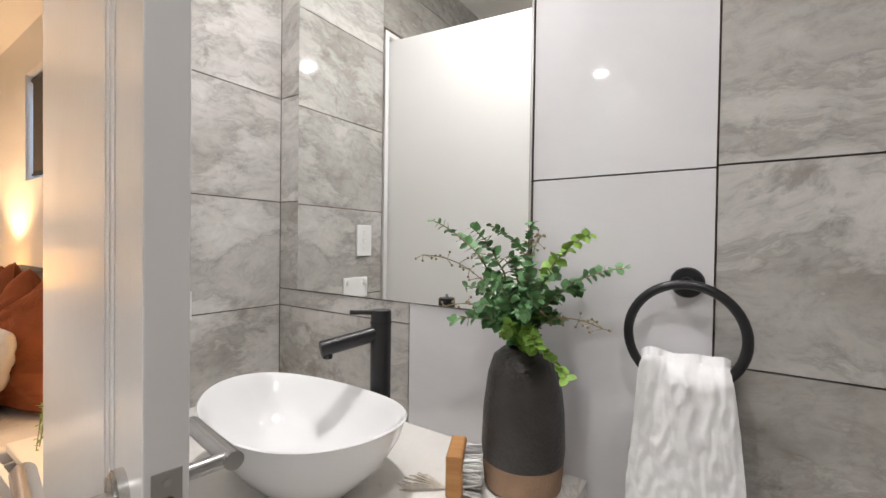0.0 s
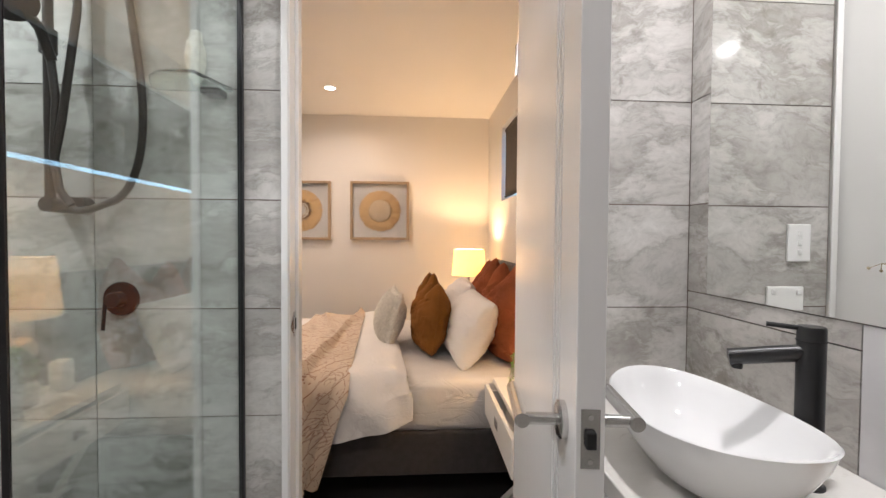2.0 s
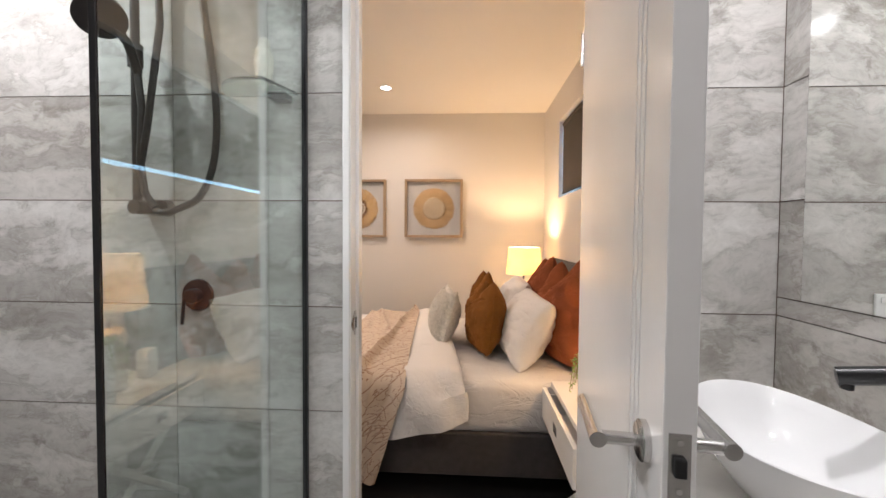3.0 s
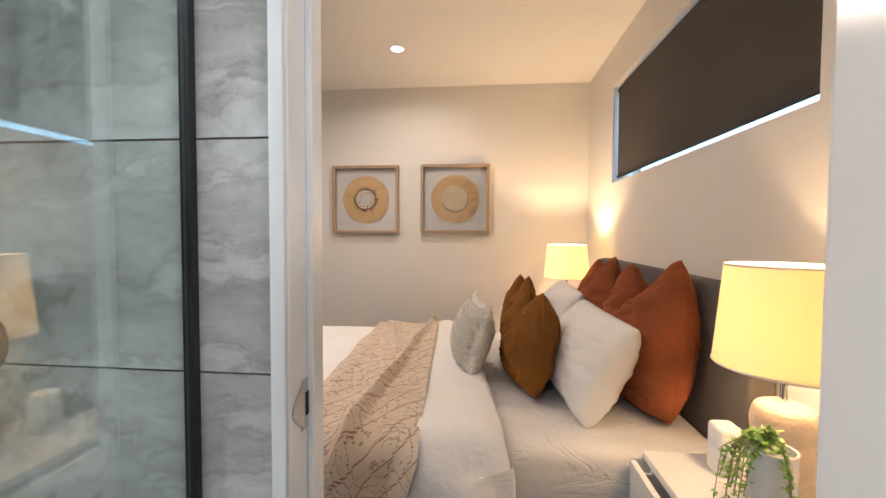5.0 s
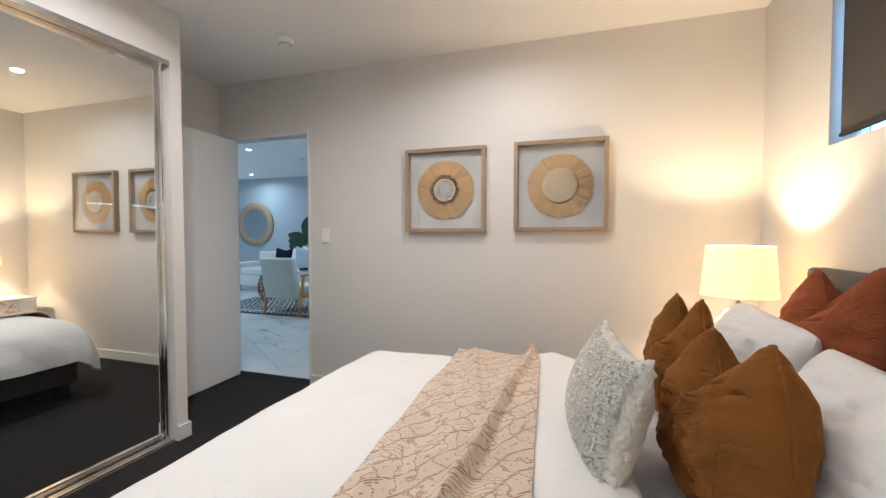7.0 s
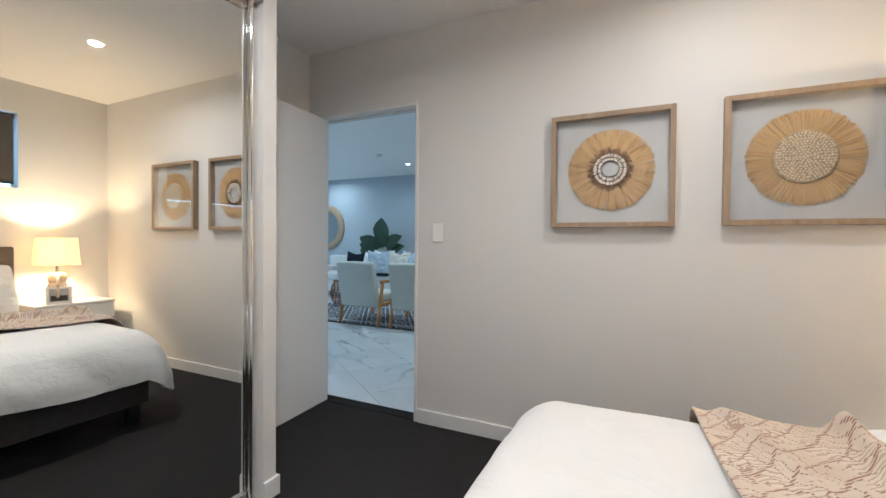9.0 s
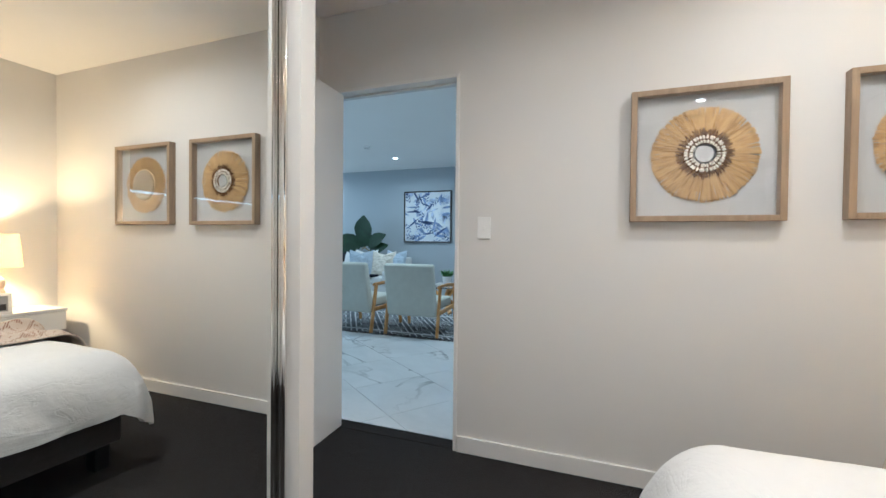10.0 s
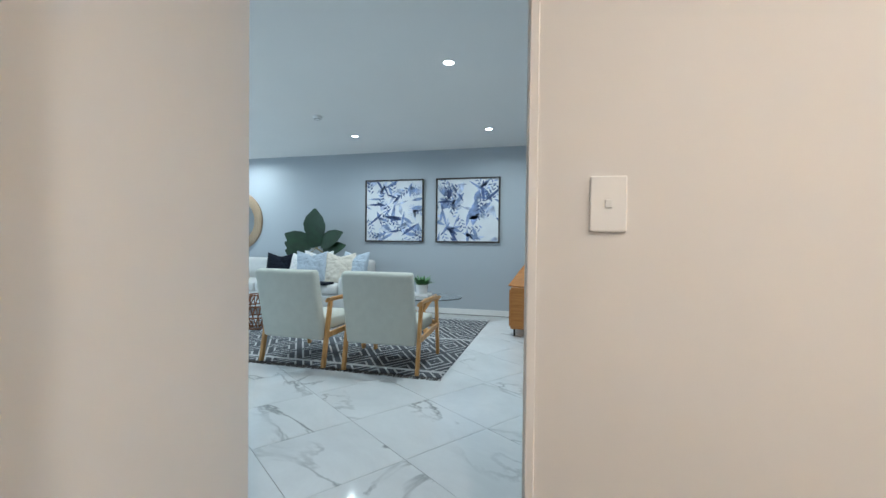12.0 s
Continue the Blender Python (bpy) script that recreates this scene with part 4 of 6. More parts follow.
# ---- night stands ----
def nightstand(cx, open_by, label):
    n = thing("bedside_table", (cx, 0.37, 0), label, "bedside table", "white bedside tables")
    x0, x1, y0, y1 = cx - 0.295, cx + 0.295, 0.190, 0.558
    part("top", bm_box(x0, y0, 0.575, x1, y1, 0.600, 0.004), M_WHITEWOOD, n)
    body = boxes((x0 + 0.01, y0 + 0.02, 0.43, x0 + 0.028, y1 - 0.01, 0.575), (x1 - 0.028, y0 + 0.02, 0.43, x1 - 0.01, y1 - 0.01, 0.575), (x0 + 0.028, y1 - 0.028, 0.43, x1 - 0.028, y1 - 0.01, 0.575), (x0 + 0.028, y0 + 0.02, 0.43, x1 - 0.028, y1 - 0.028, 0.442), bevel=0.001)
    part("body", body, M_WHITEWOOD, n)
    dr = part("drawer", boxes((x0 + 0.010, y0 - open_by, 0.432, x1 - 0.010, y0 - open_by + 0.018, 0.572), (x0 + 0.034, y0 - open_by + 0.018, 0.45, x0 + 0.046, y1 - 0.06 - open_by, 0.55), (x1 - 0.046, y0 - open_by + 0.018, 0.45, x1 - 0.034, y1 - 0.06 - open_by, 0.55), (x0 + 0.046, y0 - open_by + 0.018, 0.45, x1 - 0.046, y1 - 0.06 - open_by, 0.46), bevel=0.0015), M_WHITEWOOD, n, "white drawer, pulled open a little" if open_by > 0.01 else "")
    part("recess_pull", boxes((cx - 0.03, y0 - open_by - 0.002, 0.485, cx + 0.03, y0 - open_by + 0.004, 0.522), bevel=0.001), M_CHROME, dr, "small inset metal pull")
    for x in (x0 + 0.010, x1 - 0.046):
        part("runner", boxes((x + 0.020, y0 - open_by + 0.018, 0.485, x + 0.030, y0 + 0.05, 0.515)), M_CHROME, dr)
    for y in (y0 + 0.05, y1 - 0.05):
        part("crossed_leg", bm_beam((x0 + 0.02, y, 0.0), (x1 - 0.05, y, 0.43), 0.030, 0.022, None, (0, 1, 0)), M_WHITEWOOD, n)
        part("crossed_leg", bm_beam((x1 - 0.02, y + 0.024, 0.0), (x0 + 0.05, y + 0.024, 0.43), 0.030, 0.022, None, (0, 1, 0)), M_WHITEWOOD, n)
    for x in (x0 + 0.04, x1 - 0.06):
        part("stretcher", bm_beam((x, y0 + 0.05, 0.03), (x, y1 - 0.03, 0.03), 0.02, 0.02), M_WHITEWOOD, n)


nightstand(-2.308, 0.040, "white campaign bedside table with crossed legs and an open drawer")
nightstand(-4.54, 0.0, "white campaign bedside table with crossed legs in the corner")


def table_lamp(cx, cy, turn, low, high, r0, r1):
    l = thing("table_lamp", (cx, cy, 0.6), "table lamp with scalloped ceramic base and cream drum shade, lit", "table lamp", "bedside lamps")
    z = 0.600
    bm = bmesh.new()
    prof = []
    for k in range(49):
        f = k / 48
        prof.append((0.055 + 0.012 * abs(math.sin(math.pi * 3 * f)) ** 0.7, 0.02 + 0.24 * f))
    bm_lathe([(0, 0), (0.066, 0), (0.068, 0.012), (0.06, 0.02)] + prof[1:] + [(0.035, 0.268), (0.012, 0.272), (0.0, 0.272)], 36, bm)
    ring = bm_tube([(0.052 + 0.050 * math.cos(a) * (1 if math.cos(a) > 0 else .3), 0, 0.19 + 0.045 * math.sin(a)) for a in [2 * math.pi * k / 24 for k in range(24)]], 0.013, 10, None, True)
    ring2 = bm_tube([(0.052 + 0.046 * math.cos(a) * (1 if math.cos(a) > 0 else .3), 0, 0.095 + 0.045 * math.sin(a)) for a in [2 * math.pi * k / 24 for k in range(24)]], 0.013, 10, None, True)
    base = part("base", bm, M_LAMPBASE, l, "cream textured ceramic base")
    h1, h2 = part("loop_handle", ring, M_LAMPBASE, l), part("loop_handle", ring2, M_LAMPBASE, l)
    neck = part("stem", bm_lathe([(0.010, 0.27), (0.010, 0.35), (0.016, 0.352), (0.016, 0.40), (0, 0.40)], 16), M_BRIGHT, l)
    sh = bmesh.new()
    bm_lathe([(r0, low), (r1, high), (r1 - 0.0015, high), (r0 - 0.0015, low), (r0, low)], 48, sh)
    shade = part("shade", sh, M_SHADE, l, "cream linen drum shade, glowing")
    rims = part("bottom_rim", bm_tube([(r0 * math.cos(a), r0 * math.sin(a), low + 0.001) for a in [2 * math.pi * k / 48 for k in range(48)]], 0.0025, 6, None, True), M_LINEN, l)
    rim2 = part("top_rim", bm_tube([(r1 * math.cos(a), r1 * math.sin(a), high - 0.001) for a in [2 * math.pi * k / 48 for k in range(48)]], 0.0025, 6, None, True), M_LINEN, l)
    for o in (base, h1, h2, neck, shade, rims, rim2):
        o.matrix_parent_inverse = Matrix.Identity(4)
        o.matrix_basis = pose(0, 0, 0, 0, 0, turn)


table_lamp(-4.44, 0.302, -70, 0.335, 0.575, 0.160, 0.139)
table_lamp(-2.33, 0.402, 70, 0.352, 0.587, 0.146, 0.126)

pf = thing("photo_frame", (-4.40, 0.215, 0.6), "small white photo frame with a dim landscape picture", "photo frame")
part("frame", boxes((-0.085, -0.012, 0, 0.085, 0.006, 0.02), (-0.085, -0.012, 0.13, 0.085, 0.006, 0.15), (-0.085, -0.012, 0.02, -0.065, 0.006, 0.13), (0.065, -0.012, 0.02, 0.085, 0.006, 0.13), bevel=0.002), M_WHITEWOOD, pf).matrix_parent_inverse = Matrix.Identity(4)
part("picture", boxes((-0.065, -0.003, 0.02, 0.065, 0.004, 0.13)), M_MAT, pf).matrix_parent_inverse = Matrix.Identity(4)
part("dark_hills", boxes((-0.055, -0.005, 0.028, 0.055, -0.0032, 0.072)), M_BASE, pf).matrix_parent_inverse = Matrix.Identity(4)
pf.matrix_world = pose(-4.42, 0.215, 0.6, -8, 0, 12)

cb = single("white_block_candle", bm_box(-2.535, 0.335, 0.600, -2.465, 0.400, 0.738, 0.014, None, 3), M_LINEN, "square white block candle on the bedside table", "candle")


# ---- framed raffia art on the wall ----
def raffia_art(cy, cz, half, style, label):
    a = thing("framed_raffia_art", (WX, cy, cz), label, "wall art", "framed raffia discs")
    x0, x1 = WX + 0.001, WX + 0.05
    t = 0.026
    part("frame", boxes((x0, cy - half, cz - half, x1, cy - half + t, cz + half), (x0, cy + half - t, cz - half, x1, cy + half, cz + half),
                        (x0, cy - half + t, cz - half, x1, cy + half - t, cz - half + t), (x0, cy - half + t, cz + half - t, x1, cy + half - t, cz + half), bevel=0.002), M_OAK, a, "pale oak box frame")
    part("backing", boxes((x0, cy - half + t, cz - half + t, x0 + 0.006, cy + half - t, cz + half - t)), M_MAT, a, "grey mount board")
    part("glazing", boxes((x1 - 0.008, cy - half + t, cz - half + t, x1 - 0.006, cy + half - t, cz + half - t)), M_PANE, a).visible_shadow = False
    random.seed(style)
    bm = bmesh.new()

    def strip(r0, r1, ang, w, lift, curl):
        nonlocal bm
        ring = []
        for k in range(4):
            f = k / 3
            r = r0 + (r1 - r0) * f
            ww = w * (0.45 + 0.55 * f)
            for e in (-1, 1):
                q = ang + curl * f * f + e * ww / max(r, 0.02)
                ring.append(bm.verts.new((x0 + 0.010 + lift + 0.006 * math.sin(f * 3.1), cy + r * math.cos(q), cz + r * math.sin(q))))
        for k in range(3):
            bm.faces.new((ring[2 * k], ring[2 * k + 1], ring[2 * k + 3], ring[2 * k + 2]))
    tiers = [(0.212, 0.10, 470, 0.0), (0.204, 0.10, 300, 0.004), (0.168, 0.05, 430, 0.009)] if style == 1 else [(0.212, 0.09, 480, 0.0), (0.200, 0.09, 380, 0.005)]
    for far, near, count, rise in tiers:
        for k in range(count):
            ang = 2 * math.pi * (k + random.uniform(-.8, .8)) / count
            tuft = 0.006 * noise.noise(Vector((math.cos(ang) * 6, math.sin(ang) * 6, far * 40)))
            strip(near, far * random.uniform(0.972, 1.012) + tuft, ang, random.uniform(0.0013, 0.0031), rise + abs(tuft) + random.uniform(0, 0.003), random.uniform(-.05, .05))
    part("raffia_fringe", bm, M_RAFFIA, a, "golden raffia strands fanned into a disc")
    bm = bmesh.new()
    rings = [(0.053, 0.0125), (0.073, 0.0135)] if style == 1 else [(0.008 + 0.0118 * k, 0.0072) for k in range(9)]
    for r, s in rings:
        cnt = max(3, int(2 * math.pi * r / (s * (0.95 if style == 1 else 1.7))))
        for k in range(cnt):
            ang = 2 * math.pi * (k + random.uniform(-.2, .2)) / cnt
            own = bmesh.new()
            bmesh.ops.create_icosphere(own, subdivisions=1, radius=1.0, matrix=pose(x0 + 0.0352, cy + r * math.cos(ang), cz + r * math.sin(ang), math.degrees(ang)) @ Matrix.Diagonal((0.0048, s * 0.76, s * (0.46 if style == 1 else 0.62), 1)))
            join(bm, own)
    tagged(part("shell_beads", bm, M_SHELL if style == 1 else M_COIL, a, "rings of cream shell beads" if style == 1 else "coiled cream woven centre"), kind="stuff")
    if style == 2:
        part("woven_disc", bm_lathe([(0, 0.030), (0.112, 0.029), (0.116, 0.024), (0.116, 0.0)], 40, None, pose(x0 + 0.002, cy, cz, 0, 90)), M_RAFFIA_DISC, a, "golden woven raffia disc")
    if style == 1:
        dk = bmesh.new()
        bm = dk
        for k in range(210):
            strip(0.045, 0.108 * random.uniform(0.84, 1.08), 2 * math.pi * (k + random.uniform(-.5, .5)) / 210, random.uniform(0.0015, 0.003), 0.0185, random.uniform(-.1, .1))
        part("dark_ring", dk, M_DARKFIBRE, a, "ring of dark brown fibres")
        part("centre", bm_lathe([(0, 0.012), (0.036, 0.012), (0.036, 0)], 28, None, pose(x0 + 0.018, cy, cz, 0, 90)), M_MAT, a)


raffia_art(-1.352, 1.549, 0.298, 1, "oak box frame holding a raffia disc with shell ring")
raffia_art(-0.560, 1.553, 0.298, 2, "oak box frame holding a raffia disc with woven shell centre")


# ---- bathroom ----
gp = thing("shower_screen", (-1.45, -0.676, 0), "frameless clear glass shower screen with a black wall channel", "shower screen")
part("panel", bm_box(-1.80, -0.681, 0.02, -1.137, -0.671, 2.05, 0.001), M_GLASS, gp, "clear faintly green glass").visible_shadow = False
part("channel", boxes((TX, -0.685, 0.0, -1.797, -0.664, 2.06), bevel=0.001), M_BLACK, gp, "black metal wall channel")
part("edge_seal", boxes((-1.137, -0.6805, 0.02, -1.1345, -0.6715, 2.05), bevel=0.0005), M_BLACK, gp, "dark polished glass edge")
part("sill", boxes((-1.797, -0.686, 0.0, -1.137, -0.666, 0.02)), M_BLACK, gp)

sr = thing("shower_set", (TX, -1.14, 1.35), "black rail shower with rain head, hose and bracket", "shower")
part("rail", bm_rod((-1.755, -1.155, 1.34), (-1.755, -1.155, 2.12), 0.0115, 16), M_BRONZE, sr)
part("arm", bm_tube([(-1.755, -1.155, 2.12), (-1.74, -1.15, 2.155), (-1.70, -1.14, 2.165), (-1.42, -1.06, 2.165), (-1.40, -1.05, 2.14), (-1.40, -1.05, 2.10)], 0.0115, 14), M_BRONZE, sr)
part("rain_head", bm_lathe([(0, 0.012), (0.03, 0.012), (0.115, 0.004), (0.12, 0), (0.115, -0.004), (0, -0.004)], 40, None, pose(-1.40, -1.05, 2.09)), M_BRONZE, sr)
part("hand_shower", bm_lathe([(0, 0.014), (0.035, 0.012), (0.055, 0.004), (0.056, -0.006), (0.05, -0.010), (0, -0.010)], 32, None, pose(-1.66, -1.165, 1.83, 28, -32, 0)), M_BRONZE, sr)
part("hand_grip", bm_tube([(-1.67, -1.16, 1.835), (-1.725, -1.150, 1.79), (-1.75, -1.143, 1.72)], 0.012, 12), M_BRONZE, sr)
part("slider", bm_tube([(-1.755, -1.155, 1.80), (-1.755, -1.155, 1.74)], 0.019, 16), M_BRONZE, sr)
part("lower_bracket", bm_tube([(TX, -1.155, 1.352), (-1.74, -1.155, 1.352)], 0.019, 16), M_BRONZE, sr)
part("outlet", bm_lathe([(0, 0.03), (0.022, 0.03), (0.024, 0), (0, 0)], 20, None, pose(-1.80, -1.100, 1.352, 0, 90)), M_BRONZE, sr)
pts = []
for k in range(41):
    f = k / 40
    if f < 0.3:
        g = f / 0.3
        pts.append((-1.752 + 0.004 * g, -1.10 + 0.09 * g * g + 0.02 * g, 1.345 - 0.012 * math.sin(g * math.pi) + 0.02 * g * g))
    elif f < 0.75:
        g = (f - 0.3) / 0.45
        pts.append((-1.748, -0.99 + 0.09 * math.sin(g * 1.9) - 0.035 * g * g, 1.365 + 0.10 * g + 0.33 * g * g))
    else:
        g = (f - 0.75) / 0.25
        pts.append((-1.748, -0.939 - 0.05 * g, 1.795 + 0.35 * g))
part("hose", bm_tube(pts, 0.0095, 12), M_BRONZE, sr, "black flexible shower hose")
part("hose_loop", bm_tube([(-1.75, -1.145, 1.72), (-1.745, -1.13, 1.62), (-1.742, -1.135, 1.48), (-1.745, -1.125, 1.39), (-1.75, -1.10, 1.352)], 0.0095, 12), M_BRONZE, sr)
part("hose_rise", bm_tube([(-1.748, -0.989, 2.145), (-1.75, -1.03, 2.19), (-1.75, -1.09, 2.14), (-1.745, -1.075, 1.85), (-1.742, -1.115, 1.56), (-1.745, -1.14, 1.45)], 0.0095, 12), M_BRONZE, sr)

for o in sr.children:
    o.data.transform(Matrix.Translation((0, 0.018, 0)))

mx = thing("shower_mixer", (TX, -1.000, 1.10), "round black shower mixer tap with a pin lever", "mixer tap")
part("plate", bm_lathe([(0, 0.010), (0.044, 0.009), (0.047, 0.005), (0.047, 0)], 36, None, pose(TX, -1.000, 1.10, 0, 90)), M_BLACK, mx)
part("body", bm_lathe([(0, 0.040), (0.019, 0.039), (0.021, 0.036), (0.021, 0.008)], 24, None, pose(TX, -1.000, 1.10, 0, 90)), M_BLACK, mx)
part("lever", bm_rod((-1.778, -1.022, 1.095), (-1.772, -1.025, 1.020), 0.0048, 10), M_BLACK, mx)


def corner_shelf():
    s = thing("glass_shelf", (TX, -0.79, 1.70), "small clear glass shower shelf on a black bracket", "shelf")
    bm = bmesh.new()
    out = [(TX + 0.002, -0.70), (TX + 0.002, -0.90)] + [(TX + 0.002 + 0.13 * math.sin(a), -0.78 - 0.12 * math.cos(a)) for a in [math.pi / 2 * k / 14 for k in range(2, 15)]] + [(TX + 0.132, -0.74)]
    lo, hi = [bm.verts.new((x, y, 1.672)) for x, y in out], [bm.verts.new((x, y, 1.682)) for x, y in out]
    bm.faces.new(lo)
    bm.faces.new(hi[::-1])
    for k in range(len(out)):
        bm.faces.new((lo[k], hi[k], hi[(k + 1) % len(out)], lo[(k + 1) % len(out)]))
    bmesh.ops.recalc_face_normals(bm, faces=bm.faces[:])
    part("plate", bm, M_GLASS, s).visible_shadow = False
    part("bracket", bm_box(TX, -0.765, 1.652, TX + 0.05, -0.715, 1.671, 0.004), M_BLACK, s)
    # lumpy cream column on the shelf; its identity is assumed
    bm = bmesh.new()
    bmesh.ops.create_icosphere(bm, subdivisions=4, radius=1.0, matrix=pose(TX + 0.05, -0.775, 1.748) @ Matrix.Diagonal((0.024, 0.024, 0.066, 1)))
    bm.normal_update()
    for v in bm.verts:
        v.co += v.normal * 0.007 * noise.noise(v.co * 60)
    single("loofah", bm, M_SHELL, "cream lumpy column standing on the glass shelf", "loofah")


corner_shelf()

# vanity: cabinet, stone top, basin, tap
VX0, VX1, VY0, VZ = TX + 0.002, -0.905, 0.165, 0.842
vc = thing("vanity_cabinet", (-1.36, 0.4, 0), "white wall-hung vanity cabinet under a stone top", "cabinet")
part("body", bm_box(VX0, VY0 + 0.02, 0.30, VX1 - 0.01, TY - 0.002, VZ - 0.042, 0.002), M_WHITEWOOD, vc)
for k in range(2):
    xa = VX0 + 0.004 + k * (VX1 - 0.01 - VX0) / 2
    dd = part("door", bm_box(xa, VY0 + 0.002, 0.305, xa + (VX1 - 0.01 - VX0) / 2 - 0.008, VY0 + 0.0195, VZ - 0.046, 0.002), M_WHITEWOOD, vc)
single("stone_worktop", bm_box(VX0, VY0, VZ - 0.04, VX1, TY - 0.001, VZ, 0.003), M_STONE, "pale veined stone vanity top", "worktop")


def basin():
    bm = bmesh.new()
    seg, rows = 64, []
    prof = [(r, z * 0.90, q) for r, z, q in [(0.0, 0.010, 0), (0.30, 0.0, 0), (0.47, 0.003, 0), (0.62, 0.025, 0), (0.83, 0.075, 0), (0.945, 0.118, 0), (0.985, 0.142, 1), (1.0, 0.149, 1), (0.985, 0.151, 1), (0.955, 0.146, 1), (0.90, 0.128, 0), (0.76, 0.085, 0), (0.50, 0.042, 0), (0.2, 0.030, 0), (0.0, 0.029, 0)]]
    for r, z, rim in prof:
        if r == 0:
            rows.append([bm.verts.new((0, 0, z))])
            continue
        ring = []
        for k in range(seg):
            a = 2 * math.pi * k / seg
            lift = 0.022 * (math.cos(a) ** 2) * (z / 0.15) ** 2
            ring.append(bm.verts.new((0.218 * r * math.copysign(abs(math.cos(a)) ** 0.92, math.cos(a)), 0.150 * r * math.copysign(abs(math.sin(a)) ** 0.95, math.sin(a)), z + lift)))
        rows.append(ring)
    for a, b in zip(rows, rows[1:]):
        for k in range(seg):
            q = list(dict.fromkeys([a[k % len(a)], a[(k + 1) % len(a)], b[(k + 1) % len(b)], b[k % len(b)]]))
            if len(q) > 2:
                bm.faces.new(q)
    bmesh.ops.recalc_face_normals(bm, faces=bm.faces[:])
    return bm


bs = thing("basin", (-1.33, 0.325, VZ), "oval white ceramic vessel basin on the stone top", "basin")
o = part("bowl", basin(), M_CERAMIC, bs)
o.matrix_parent_inverse, o.matrix_basis = Matrix.Identity(4), Matrix.Identity(4)
o = part("waste", bm_lathe([(0, 0.033), (0.020, 0.033), (0.022, 0.029)], 24), M_BLACK, bs, "black pop-up waste")
o.matrix_parent_inverse = Matrix.Identity(4)
bs.matrix_world = pose(-1.327, 0.337, VZ) @ Matrix.Diagonal((0.97, 0.93, 0.91, 1))

tp = thing("basin_tap", (-1.29, 0.505, VZ), "tall matt black basin mixer with pin lever", "tap")
part("column", bm_lathe([(0, 0), (0.025, 0), (0.025, 0.004), (0.021, 0.006), (0.021, 0.277), (0.019, 0.281), (0, 0.281)], 28, None, pose(-1.29, 0.505, VZ)), M_BLACK, tp)
part("spout", bm_tube([(-1.295, 0.500, 1.075), (-1.325, 0.455, 1.064), (-1.355, 0.405, 1.052)], 0.0195, 16, None, flat=0.75), M_BLACK, tp)
part("aerator", bm_rod((-1.347, 0.417, 1.052), (-1.349, 0.417, 1.034), 0.0095, 14), M_BLACK, tp)
part("lever", bm_rod((-1.29, 0.500, 1.118), (-1.325, 0.452, 1.121), 0.0045, 10), M_BLACK, tp)
part("joint", bm_tube([(-1.29 + 0.0213 * math.cos(a), 0.505 + 0.0213 * math.sin(a), 1.098) for a in [2 * math.pi * k / 28 for k in range(28)]], 0.001, 5, None, True), M_DARK, tp)

wm = thing("wall_mirror", (-1.37, TY, 1.12), "rectangular wall mirror set over the vanity", "mirror")
part("glass", bm_box(-1.725, TY - 0.003, 1.122, -1.0235, TY + 0.003, 2.16, 0.001), M_MIRROR, wm, "silvered mirror glass")
part("trim", boxes((-1.0230, TY - 0.004, 1.122, -1.0190, TY + 0.003, 2.16)), M_CHROME, wm)

# vase with eucalyptus
VC = Vector((-0.996, 0.55, VZ))
vs = thing("vase", VC, "tall dark glazed vase with a bare clay foot", "vase")
part("foot", bm_lathe([(0, 0), (0.058, 0), (0.066, 0.006), (0.0692, 0.040), (0.0700, 0.052)], 40, None, Matrix.Translation(VC)), M_VASEBASE, vs, "bare brown clay foot")
part("body", bm_lathe([(0.0700, 0.052), (0.0718, 0.07), (0.0695, 0.135), (0.062, 0.196), (0.053, 0.225), (0.039, 0.237), (0.030, 0.241), (0.027, 0.239), (0.027, 0.205), (0.0, 0.195)], 40, None, Matrix.Translation(VC)), M_VASE, vs)


def leaf(bm, at, d, up, length, width, cup=0.15):
    """A rounded leaf with a fold along its midrib."""
    d, up = d.normalized(), up.normalized()
    side = d.cross(up).normalized()
    up = side.cross(d)
    spine, left, right = [], [], []
    for k in range(5):
        f = k / 4
        w = width / 2 * math.sin(math.pi * min(1, 0.12 + 0.88 * f)) ** 0.7 if k < 4 else width * 0.05
        c = at + d * length * f - up * length * 0.12 * f * f
        spine.append(bm.verts.new(c))
        left.append(bm.verts.new(c + side * w + up * w * cup))
        right.append(bm.verts.new(c - side * w + up * w * cup))
    for k in range(4):
        bm.faces.new((spine[k], spine[k + 1], left[k + 1], left[k]))
        bm.faces.new((right[k], right[k + 1], spine[k + 1], spine[k]))


